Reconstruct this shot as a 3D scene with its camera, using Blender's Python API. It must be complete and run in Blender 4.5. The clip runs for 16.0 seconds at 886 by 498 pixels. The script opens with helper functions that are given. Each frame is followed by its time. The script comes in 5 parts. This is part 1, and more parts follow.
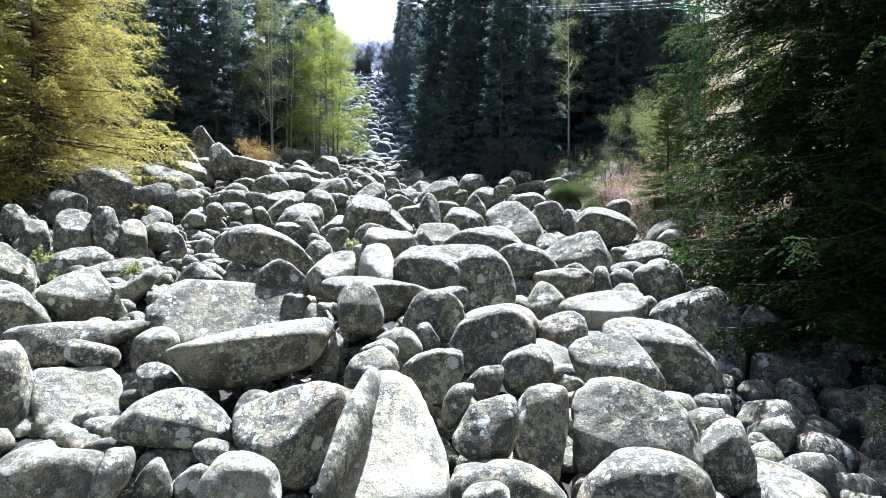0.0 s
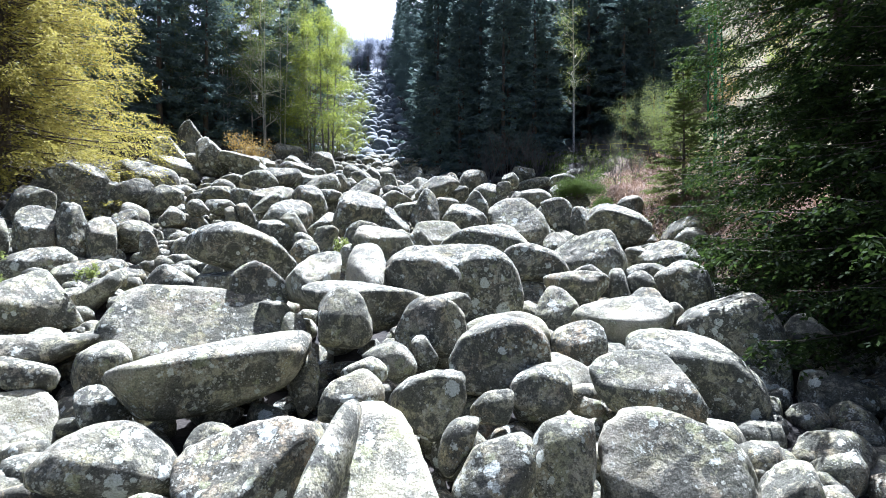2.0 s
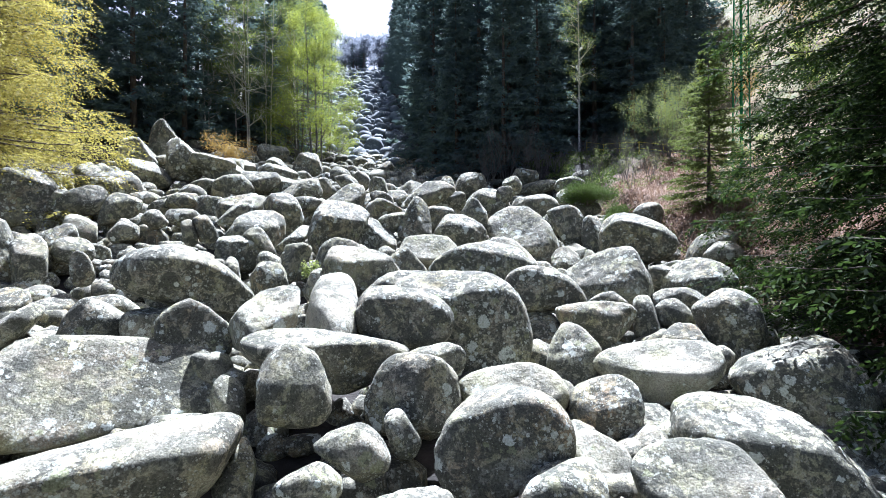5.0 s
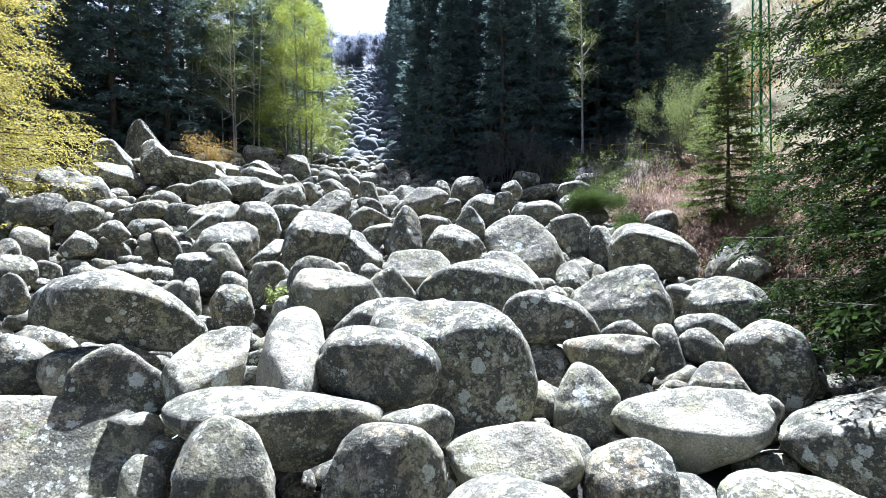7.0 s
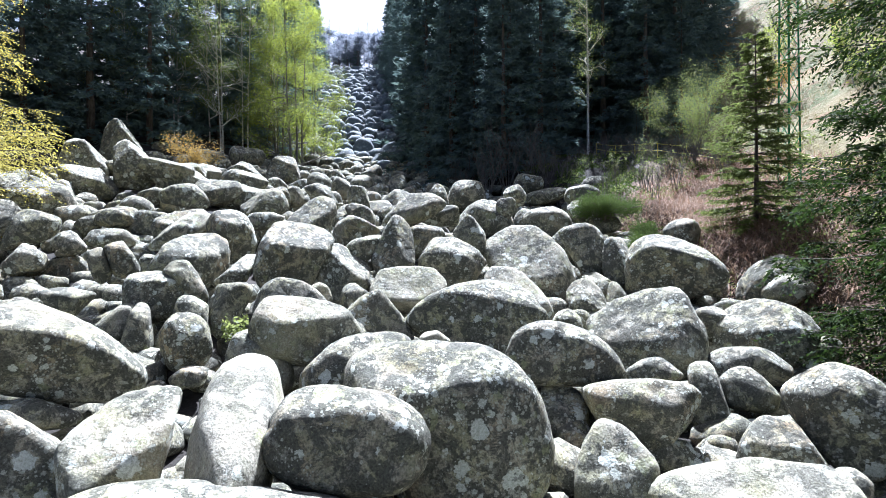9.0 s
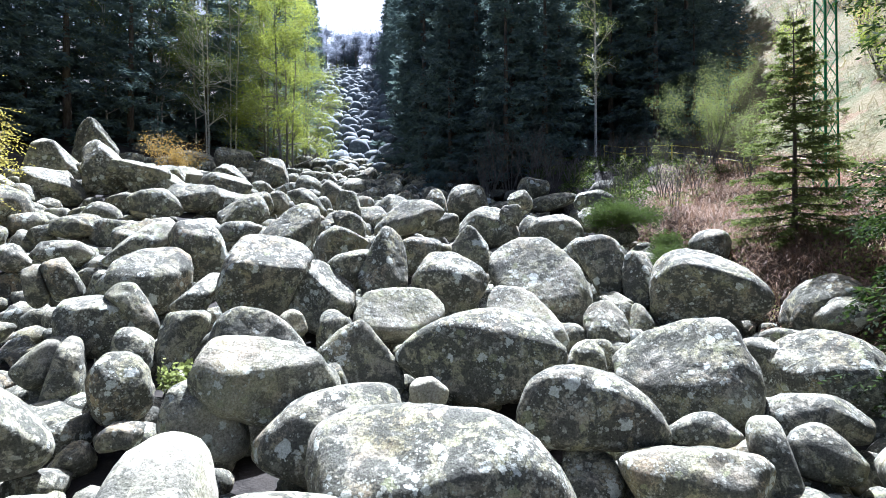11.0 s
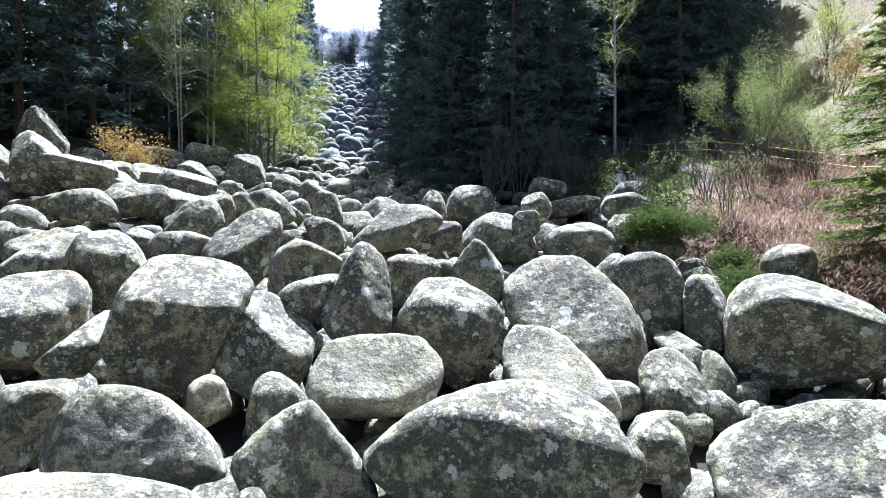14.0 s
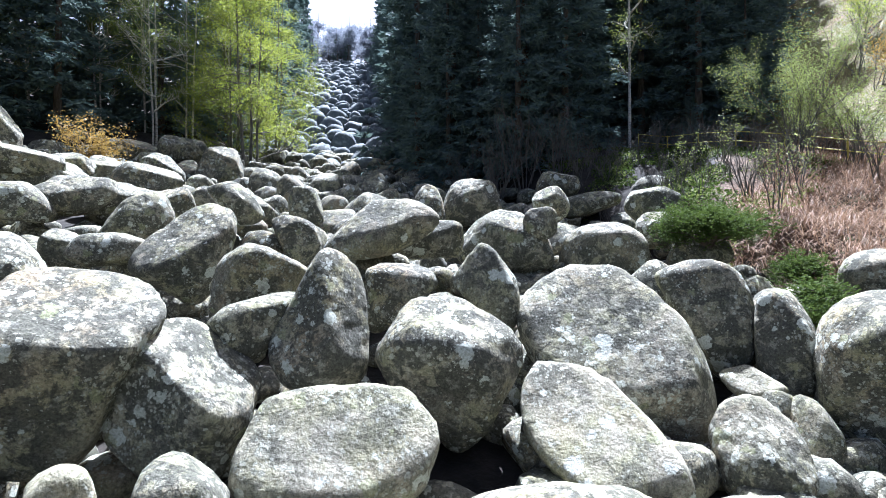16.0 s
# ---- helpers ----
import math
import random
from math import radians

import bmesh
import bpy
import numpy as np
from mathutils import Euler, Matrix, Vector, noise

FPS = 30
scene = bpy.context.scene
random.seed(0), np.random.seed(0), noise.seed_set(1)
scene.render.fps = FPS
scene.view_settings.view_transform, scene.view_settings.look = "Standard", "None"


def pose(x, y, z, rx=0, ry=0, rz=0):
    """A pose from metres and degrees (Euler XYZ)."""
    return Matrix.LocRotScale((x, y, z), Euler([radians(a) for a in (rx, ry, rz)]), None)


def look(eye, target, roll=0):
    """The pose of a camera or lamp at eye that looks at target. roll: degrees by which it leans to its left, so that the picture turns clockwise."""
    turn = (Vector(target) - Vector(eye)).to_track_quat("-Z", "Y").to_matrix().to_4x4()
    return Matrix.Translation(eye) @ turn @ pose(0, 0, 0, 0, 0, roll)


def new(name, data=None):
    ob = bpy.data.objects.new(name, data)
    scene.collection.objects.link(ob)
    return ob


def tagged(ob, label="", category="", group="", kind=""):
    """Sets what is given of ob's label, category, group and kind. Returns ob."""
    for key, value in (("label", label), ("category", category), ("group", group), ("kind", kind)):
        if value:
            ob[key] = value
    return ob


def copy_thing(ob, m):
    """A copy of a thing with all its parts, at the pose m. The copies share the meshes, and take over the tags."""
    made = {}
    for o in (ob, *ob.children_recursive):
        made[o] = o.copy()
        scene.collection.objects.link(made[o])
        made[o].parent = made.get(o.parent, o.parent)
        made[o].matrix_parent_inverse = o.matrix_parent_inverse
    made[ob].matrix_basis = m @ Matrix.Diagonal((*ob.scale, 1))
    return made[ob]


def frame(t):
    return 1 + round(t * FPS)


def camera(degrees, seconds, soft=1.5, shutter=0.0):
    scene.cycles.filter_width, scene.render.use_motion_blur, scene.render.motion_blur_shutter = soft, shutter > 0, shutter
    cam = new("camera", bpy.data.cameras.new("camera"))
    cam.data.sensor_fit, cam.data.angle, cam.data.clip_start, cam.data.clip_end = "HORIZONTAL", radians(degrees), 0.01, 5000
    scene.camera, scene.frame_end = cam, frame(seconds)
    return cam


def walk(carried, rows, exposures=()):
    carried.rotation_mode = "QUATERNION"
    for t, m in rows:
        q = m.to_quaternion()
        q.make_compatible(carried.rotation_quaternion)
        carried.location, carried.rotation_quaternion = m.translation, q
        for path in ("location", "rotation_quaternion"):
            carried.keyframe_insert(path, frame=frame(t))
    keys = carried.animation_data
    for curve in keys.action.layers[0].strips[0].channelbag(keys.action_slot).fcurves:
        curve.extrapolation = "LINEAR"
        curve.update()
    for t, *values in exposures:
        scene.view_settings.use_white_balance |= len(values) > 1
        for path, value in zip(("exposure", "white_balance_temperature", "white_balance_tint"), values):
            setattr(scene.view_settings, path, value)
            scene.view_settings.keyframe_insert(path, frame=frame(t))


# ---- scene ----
cam = camera(77.3, 16.0, 0.8)
METRES, EYE, TILT, LEAN, TURN = 18.0, 3.0, 0.0, 0.0, 0.0
ROWS = [
    (0.0, 0.0, 0.0, 0.0, 0.0, 0.0, -0.0),
    (0.5, 0.0003, 0.0258, 0.0003, 0.0, -0.01, 0.0),
    (1.0, 0.0007, 0.0519, 0.0003, 0.0, -0.01, -0.01),
    (1.5, 0.0007, 0.0784, 0.0006, -0.01, -0.01, 0.0),
    (2.0, 0.002, 0.1051, 0.0007, 0.0, -0.01, 0.02),
    (2.5, 0.0041, 0.1318, 0.001, 0.01, -0.01, 0.04),
    (3.0, 0.0065, 0.1588, 0.0023, 0.01, 0.01, 0.05),
    (3.5, 0.008, 0.1861, 0.0038, -0.02, 0.01, 0.07),
    (4.0, 0.0097, 0.214, 0.015, -0.04, -0.06, 0.13),
    (6.5, 0.0257, 0.3568, 0.0607, -0.11, -0.26, 0.4),
    (7.0, 0.0289, 0.385, 0.0662, -0.12, -0.26, 0.41),
    (7.5, 0.0311, 0.4136, 0.072, -0.14, -0.27, 0.4),
    (8.0, 0.0326, 0.4423, 0.0783, -0.16, -0.25, 0.41),
    (8.5, 0.0344, 0.4712, 0.0842, -0.17, -0.28, 0.43),
    (9.0, 0.0351, 0.5012, 0.0895, -0.21, -0.25, 0.4),
    (11.5, 0.0383, 0.6518, 0.1135, -0.33, 0.0, 0.32),
    (12.0, 0.0386, 0.6853, 0.1176, -0.34, 0.03, 0.28),
    (12.5, 0.0388, 0.7206, 0.1216, -0.37, 0.08, 0.21),
    (13.0, 0.0388, 0.7572, 0.1252, -0.39, 0.11, 0.2),
    (13.5, 0.0395, 0.7952, 0.1283, -0.39, 0.15, 0.18),
    (14.0, 0.0396, 0.8342, 0.132, -0.43, 0.14, 0.12),
    (14.5, 0.0398, 0.8737, 0.1356, -0.46, 0.1, 0.13),
    (15.0, 0.0401, 0.9142, 0.1376, -0.49, 0.12, 0.13),
    (15.5, 0.0412, 0.9532, 0.1376, -0.54, 0.14, 0.11),
    (16.0, 0.0423, 0.9827, 0.1385, -0.63, 0.17, 0.14),
]
walk(cam, [(t, pose(0, 0, EYE, TILT, LEAN, TURN) @ pose(METRES * x, METRES * y, METRES * z, 90 + pitch, roll, yaw)) for t, x, y, z, yaw, pitch, roll in ROWS], [(0.0, 2.6, 5380, 14.0), (16.0, 2.6, 5380, 14.0)])

# ---- world and sun ----
SUN_AZ, SUN_EL = 12.0, 59.0      # degrees clockwise from +y, and above the horizon
world = bpy.data.worlds.new("sky")
scene.world = world
world.use_nodes = True
wn = world.node_tree.nodes
sky = wn.new("ShaderNodeTexSky")
sky.sky_type = "NISHITA"
sky.sun_disc = False
sky.sun_elevation, sky.sun_rotation = radians(SUN_EL), radians(SUN_AZ)
sky.dust_density = 6.0
sky.air_density = 0.75
world.node_tree.links.new(sky.outputs[0], wn["Background"].inputs[0])
wn["Background"].inputs[1].default_value = 0.037
sun_data = bpy.data.lights.new("sun", "SUN")
sun_data.energy, sun_data.angle, sun_data.color = 5.0, radians(0.53), (1.0, 0.98, 0.95)
to_sun = Vector((math.sin(radians(SUN_AZ)) * math.cos(radians(SUN_EL)), math.cos(radians(SUN_AZ)) * math.cos(radians(SUN_EL)), math.sin(radians(SUN_EL))))
new("sun", sun_data).matrix_world = look(to_sun * 100, (0, 0, 0))


# ---- node helpers and materials ----
class Mat:
    """A small builder of node materials."""

    def __init__(self, name):
        self.m = bpy.data.materials.new(name)
        self.m.use_nodes = True
        self.t = self.m.node_tree
        self.b = self.t.nodes["Principled BSDF"]
        self.b.inputs["Specular IOR Level"].default_value = 0.25
        self.out = self.t.nodes["Material Output"]

    def n(self, kind, ins=None, **props):
        node = self.t.nodes.new(kind)
        for k, v in props.items():
            setattr(node, k, v)
        for k, v in (ins or {}).items():
            self.put(node.inputs[k], v)
        return node

    def put(self, socket, v):
        if isinstance(v, bpy.types.NodeSocket):
            self.t.links.new(v, socket)
        else:
            socket.default_value = v

    def pos(self, scale=(1, 1, 1), local=False):
        src = self.n("ShaderNodeTexCoord").outputs["Object"] if local else self.n("ShaderNodeNewGeometry").outputs["Position"]
        return self.n("ShaderNodeMapping", {0: src, 3: scale}).outputs[0]

    def noise(self, vec, scale, detail=4.0, rough=0.55, distort=0.0):
        return self.n("ShaderNodeTexNoise", {"Vector": vec, "Scale": scale, "Detail": detail, "Roughness": rough, "Distortion": distort})

    def ramp(self, fac, lo, hi):
        return self.n("ShaderNodeMapRange", {0: fac, 1: lo, 2: hi}, clamp=True).outputs[0]

    def math(self, op, a, b):
        return self.n("ShaderNodeMath", {0: a, 1: b}, operation=op).outputs[0]

    def mix(self, fac, a, b, kind="MIX"):
        node = self.n("ShaderNodeMix", data_type="RGBA", blend_type=kind)
        self.put(node.inputs[0], fac)
        for i, v in ((6, a), (7, b)):
            self.put(node.inputs[i], v if isinstance(v, bpy.types.NodeSocket) else (*v, 1))
        return node.outputs[2]

    def bump(self, height, strength, distance, normal=None):
        ins = {"Height": height, "Strength": strength, "Distance": distance}
        if normal is not None:
            ins["Normal"] = normal
        return self.n("ShaderNodeBump", ins).outputs[0]

    def done(self, color=None, rough=0.85, normal=None):
        if color is not None:
            self.put(self.b.inputs["Base Color"], color if isinstance(color, bpy.types.NodeSocket) else (*color, 1))
        self.put(self.b.inputs["Roughness"], rough)
        if normal is not None:
            self.put(self.b.inputs["Normal"], normal)
        return self.m


def spots(k, vec, scale, size, share, mask=None, edge=0.06):
    """Crusts of lichen: 1 inside a share of the cells of a Voronoi pattern, with ragged rims, in clusters."""
    warp = k.noise(vec, scale * 3.0, 4.0, 0.65)
    moved = k.n("ShaderNodeVectorMath", {0: vec, 1: k.n("ShaderNodeVectorMath", {0: warp.outputs["Color"], 3: 0.85 / scale}, operation="SCALE").outputs[0]}, operation="ADD").outputs[0]
    v = k.n("ShaderNodeTexVoronoi", {"Vector": moved, "Scale": scale})
    pick = k.n("ShaderNodeSeparateColor", {0: v.outputs["Color"]})
    limit = k.math("MULTIPLY", pick.outputs[1], size)
    if mask is not None:
        limit = k.math("MULTIPLY", limit, mask)
    inside = k.ramp(k.math("SUBTRACT", limit, v.outputs["Distance"]), 0.0, edge)
    return k.math("MULTIPLY", inside, k.math("LESS_THAN", pick.outputs[0], share))


def rock_material(name, stuff=False, hazed=False):
    """Weathered granite: bare pale skin or a dark crust with olive, brown and grey films, and crusts of lichen."""
    k = Mat(name)
    p = k.pos()
    if stuff:
        rnd = k.n("ShaderNodeNewGeometry").outputs["Random Per Island"]
        bare = k.math("MULTIPLY", k.math("FRACT", k.math("MULTIPLY", rnd, 3.7), 0.0), 0.35)
    else:
        info = k.n("ShaderNodeObjectInfo")
        rnd = info.outputs["Random"]
        bare = k.n("ShaderNodeSeparateColor", {0: info.outputs["Color"]}).outputs[0]
    crust = k.math("SUBTRACT", 1.0, bare)
    fine = k.noise(p, 34.0, 5.0, 0.7).outputs[0]
    grain = k.noise(p, 120.0, 2.0).outputs[0]
    mid = k.noise(p, 4.0, 6.0, 0.65).outputs[0]
    c = k.mix(k.ramp(k.noise(p, 0.9, 5.0).outputs[0], 0.36, 0.64), (0.158, 0.147, 0.112), (0.245, 0.23, 0.18))
    c = k.mix(k.math("MULTIPLY", k.ramp(rnd, 0.3, 1.0), 0.5), c, (0.20, 0.172, 0.125))
    c = k.mix(k.math("MULTIPLY", bare, 0.85), c, (0.345, 0.325, 0.26))
    # stains of iron and an olive film, in broad clouds
    c = k.mix(k.math("MULTIPLY", k.ramp(k.noise(p, 0.7, 5.0, 0.6, 0.4).outputs[0], 0.49, 0.62), k.math("MULTIPLY", crust, 0.75)), c, (0.20, 0.14, 0.075))
    c = k.mix(k.math("MULTIPLY", k.ramp(k.noise(p, 1.5, 5.0, 0.65, 0.3).outputs[0], 0.50, 0.64), k.math("MULTIPLY", crust, 0.6)), c, (0.15, 0.16, 0.085))
    c = k.mix(k.math("MULTIPLY", k.ramp(k.noise(p, 1.1, 6.0, 0.65, 0.4).outputs[0], 0.44, 0.62), 0.55), c, (0.255, 0.25, 0.135))
    # dark crust: patches with ragged rims, a hand wide, gathered in clouds
    clouds = k.ramp(k.math("ADD", k.noise(p, 0.75, 3.0).outputs[0], k.math("MULTIPLY", crust, 0.36)), 0.48, 0.74)
    dark = k.math("MULTIPLY", k.ramp(k.noise(p, 3.2, 7.0, 0.7, 0.5).outputs[0], 0.45, 0.51), clouds)
    c = k.mix(k.math("MULTIPLY", dark, 0.85), c, (0.048, 0.05, 0.042))
    small = k.math("MULTIPLY", k.ramp(k.noise(p, 9.5, 6.0, 0.72, 0.4).outputs[0], 0.51, 0.56), clouds)
    c = k.mix(k.math("MULTIPLY", small, 0.65), c, (0.055, 0.054, 0.043))
    c = k.mix(k.math("MULTIPLY", k.ramp(k.noise(p, 6.0, 6.0, 0.7).outputs[0], 0.55, 0.63), 0.4), c, (0.34, 0.335, 0.28))
    c = k.mix(k.math("MULTIPLY", k.ramp(k.noise(p, 24.0, 5.0, 0.75).outputs[0], 0.55, 0.62), k.math("MULTIPLY", crust, 0.3)), c, (0.06, 0.058, 0.05))
    # crusts of lichen in clusters
    clump = k.ramp(k.noise(p, 0.9, 3.0).outputs[0], 0.38, 0.58)
    clump_b = k.ramp(k.noise(p, 1.4, 3.0).outputs[0], 0.44, 0.58)
    c = k.mix(k.math("MULTIPLY", spots(k, p, 4.2, 0.85, 0.20, clump), 0.85), c, (0.45, 0.47, 0.42))
    c = k.mix(k.math("MULTIPLY", spots(k, p, 9.0, 0.85, 0.24, clump_b), 0.8), c, (0.42, 0.44, 0.385))
    c = k.mix(k.math("MULTIPLY", spots(k, p, 16.0, 0.8, 0.32, clump), 0.7), c, (0.33, 0.335, 0.28))
    c = k.mix(k.math("MULTIPLY", spots(k, p, 30.0, 0.75, 0.45, clump_b), 0.7), c, (0.30, 0.31, 0.26))
    c = k.mix(k.math("MULTIPLY", spots(k, p, 5.5, 0.85, 0.20, clump_b), 0.55), c, (0.21, 0.22, 0.12))
    c = k.mix(k.math("MULTIPLY", spots(k, p, 11.0, 0.75, 0.26, clump), k.math("MULTIPLY", crust, 0.7)), c, (0.05, 0.05, 0.045))
    # blue distance haze mixed into the base colour of far stones
    if hazed:
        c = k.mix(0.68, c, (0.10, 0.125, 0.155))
    v = k.ramp(fine, 0.26, 0.76)
    c = k.mix(0.8, c, k.n("ShaderNodeCombineColor", {0: v, 1: v, 2: v}).outputs[0], "SOFT_LIGHT")
    nb = k.bump(mid, 0.8, 0.07)
    nb = k.bump(fine, 0.6, 0.016, nb)
    nb = k.bump(grain, 0.3, 0.003, nb)
    return k.done(c, 0.93, nb)


ROCK = rock_material("lichened_granite")
ROCK_STUFF = rock_material("lichened_granite_rubble", True)
ROCK_HAZED = rock_material("haze_tinted_granite", True, True)


def litter_material():
    k = Mat("leaf_litter")
    p = k.pos()
    v = k.n("ShaderNodeTexVoronoi", {"Vector": p, "Scale": 14.0})
    leafc = k.n("ShaderNodeSeparateColor", {0: v.outputs["Color"]})
    c = k.mix(leafc.outputs[0], (0.045, 0.028, 0.018), (0.12, 0.078, 0.05))
    c = k.mix(k.ramp(k.noise(p, 0.5, 5.0).outputs[0], 0.42, 0.62), c, (0.06, 0.045, 0.028))
    c = k.mix(k.math("MULTIPLY", k.ramp(k.noise(p, 1.3, 5.0).outputs[0], 0.55, 0.68), 0.8), c, (0.06, 0.075, 0.028))
    nb = k.bump(v.outputs["Distance"], 0.6, 0.04)
    nb = k.bump(k.noise(p, 5.0, 6.0).outputs[0], 0.6, 0.15, nb)
    return k.done(c, 0.95, nb)


def grass_hill_material():
    k = Mat("spring_hillside")
    p = k.pos()
    c = k.mix(k.ramp(k.noise(p, 0.35, 6.0).outputs[0], 0.38, 0.62), (0.12, 0.098, 0.043), (0.065, 0.078, 0.026))
    c = k.mix(k.ramp(k.noise(p, 2.4, 6.0, 0.7).outputs[0], 0.45, 0.7), c, (0.15, 0.115, 0.065))
    c = k.mix(k.math("MULTIPLY", k.ramp(k.noise(p, 0.9, 4.0).outputs[0], 0.56, 0.66), 0.7), c, (0.17, 0.10, 0.058))
    return k.done(c, 0.95, k.bump(k.noise(p, 6.0, 6.0).outputs[0], 0.7, 0.2))


def soil_material():
    k = Mat("shade_darkened_soil")
    p = k.pos()
    # near-black base colour carries the shade of boulder gaps and forest floor
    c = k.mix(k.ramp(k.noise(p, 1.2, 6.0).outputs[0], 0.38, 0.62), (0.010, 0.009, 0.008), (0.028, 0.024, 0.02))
    return k.done(c, 0.95, k.bump(k.noise(p, 7.0, 6.0).outputs[0], 0.6, 0.1))


def leaf_material(name, col_a, col_b, glow=0.5, rough=0.55):
    """Foliage that lets light through."""
    k = Mat(name)
    g = k.n("ShaderNodeNewGeometry")
    p = k.pos()
    f = k.math("ADD", k.math("MULTIPLY", g.outputs["Random Per Island"], 0.6), k.math("MULTIPLY", k.noise(p, 0.8, 3.0).outputs[0], 0.4))
    c = k.mix(k.ramp(f, 0.15, 0.85), col_a, col_b)
    k.b.inputs["Specular IOR Level"].default_value = 0.12
    k.done(c, rough)
    tr = k.n("ShaderNodeBsdfTranslucent", {0: k.mix(0.35, c, col_b)})
    mx = k.n("ShaderNodeMixShader", {0: glow, 1: k.b.outputs[0], 2: tr.outputs[0]})
    k.t.links.new(mx.outputs[0], k.out.inputs[0])
    return k.m


def bark_material(name, a, b, stripes=False):
    k = Mat(name)
    p = k.pos((1, 1, 0.25) if not stripes else (0.5, 0.5, 4))
    c = k.mix(k.ramp(k.noise(p, 9.0, 5.0, 0.65).outputs[0], 0.5 if stripes else 0.38, 0.62), a, b)
    return k.done(c, 0.9, k.bump(k.noise(k.pos((1, 1, 0.3)), 30.0, 4.0).outputs[0], 0.6, 0.02))


def paint_material(name, col, rough=0.5, metal=0.0):
    k = Mat(name)
    p = k.pos()
    c = k.mix(k.ramp(k.noise(p, 5.0, 6.0, 0.7).outputs[0], 0.52, 0.7), col, [v * 0.6 + 0.03 for v in col])
    k.b.inputs["Metallic"].default_value = metal
    return k.done(c, rough, k.bump(k.noise(p, 60.0).outputs[0], 0.15, 0.003))


LITTER, HILL, SOIL = litter_material(), grass_hill_material(), soil_material()
# needles of the far stand, lifted and blued in colour to stand for haze
NEEDLE_HAZED = leaf_material("spruce_needles", (0.072, 0.108, 0.118), (0.118, 0.162, 0.135), 0.25, 0.9)
# near needles almost black: deep crown shade is put into their colour
NEEDLE_NEAR_SHADE = leaf_material("shade_dark_near_needles", (0.003, 0.008, 0.004), (0.036, 0.06, 0.012), 0.4, 0.9)
NEEDLE_FRESH = leaf_material("young_spruce_needles", (0.05, 0.075, 0.025), (0.16, 0.19, 0.05), 0.42, 0.8)
LEAF_YELLOW = leaf_material("yellow_spring_leaves", (0.17, 0.16, 0.03), (0.34, 0.295, 0.07), 0.45)
LEAF_LIME = leaf_material("lime_spring_leaves", (0.10, 0.13, 0.022), (0.27, 0.31, 0.05), 0.52)
LEAF_OLIVE = leaf_material("olive_shrub_leaves", (0.10, 0.13, 0.035), (0.22, 0.25, 0.08), 0.45)
# birch leaves dimmed in colour for the shade of the stand behind them
LEAF_DULL = leaf_material("shaded_green_birch_leaves", (0.08, 0.105, 0.026), (0.18, 0.21, 0.05), 0.5)
LEAF_ORANGE = leaf_material("dry_orange_leaves", (0.18, 0.12, 0.035), (0.32, 0.22, 0.06), 0.4)
JUNIPER = leaf_material("juniper_needles", (0.025, 0.05, 0.012), (0.085, 0.12, 0.025), 0.3, 0.8)
STRAW = leaf_material("dry_straw", (0.11, 0.062, 0.04), (0.25, 0.165, 0.105), 0.3)
HAY = leaf_material("hill_hay", (0.10, 0.09, 0.036), (0.21, 0.175, 0.075), 0.35)
# the bluish tone of these twigs is skyline haze put into their colour
FAR_TWIGS = leaf_material("haze_blue_far_twigs", (0.13, 0.15, 0.19), (0.19, 0.21, 0.25), 0.5)
BARK = bark_material("brown_bark", (0.045, 0.035, 0.028), (0.11, 0.09, 0.07))
BARK_GREY = bark_material("grey_bark", (0.06, 0.055, 0.05), (0.13, 0.12, 0.105))
BIRCH_BARK = bark_material("white_birch_bark", (0.42, 0.40, 0.37), (0.06, 0.055, 0.05), True)
GREEN_PAINT = paint_material("green_paint", (0.02, 0.15, 0.05), 0.85)
YELLOW_PAINT = paint_material("faded_yellow_paint", (0.42, 0.36, 0.06))
STEEL = paint_material("dull_steel", (0.30, 0.30, 0.30), 0.5, 0.8)
CERAMIC = paint_material("brown_glazed_ceramic", (0.12, 0.05, 0.03), 0.2)


# ---- mesh helpers ----
def mesh_from(name, verts, faces, material, smooth=False):
    """A mesh from arrays: verts (n, 3), faces (m, 3) or (m, 4), or a list of such arrays."""
    me = bpy.data.meshes.new(name)
    verts = np.asarray(verts, np.float32)
    groups = faces if isinstance(faces, list) else [faces]
    groups = [np.asarray(g, np.int32) for g in groups if len(g)]
    me.vertices.add(len(verts))
    me.vertices.foreach_set("co", verts.ravel())
    corners = np.concatenate([g.ravel() for g in groups])
    sizes = np.concatenate([np.full(len(g), g.shape[1], np.int32) for g in groups])
    me.loops.add(len(corners))
    me.loops.foreach_set("vertex_index", corners)
    me.polygons.add(len(sizes))
    me.polygons.foreach_set("loop_start", np.concatenate([[0], np.cumsum(sizes)[:-1]]).astype(np.int32))
    if smooth:
        me.polygons.foreach_set("use_smooth", np.ones(len(sizes), bool))
    me.materials.append(material)
    me.update(calc_edges=True)
    return me


def thing(name, m, label, category, group="", kind=""):
    ob = new(name)
    ob.matrix_basis = m
    ob.empty_display_size = 0.2
    return tagged(ob, label, category, group, kind)


def part(name, me, parent, label=""):
    ob = new(name, me)
    ob.parent = parent
    return tagged(ob, label)


ICO = {}


def ico(level):
    if level not in ICO:
        bm = bmesh.new()
        bmesh.ops.create_icosphere(bm, subdivisions=level, radius=1.0)
        ICO[level] = (np.array([v.co[:] for v in bm.verts]), np.array([[v.index for v in f.verts] for f in bm.faces]))
        bm.free()
    return ICO[level]


def unit(a):
    return a / (np.linalg.norm(a, axis=-1, keepdims=True) + 1e-9)


LATTICE = np.random.default_rng(5).random((32, 32, 32))


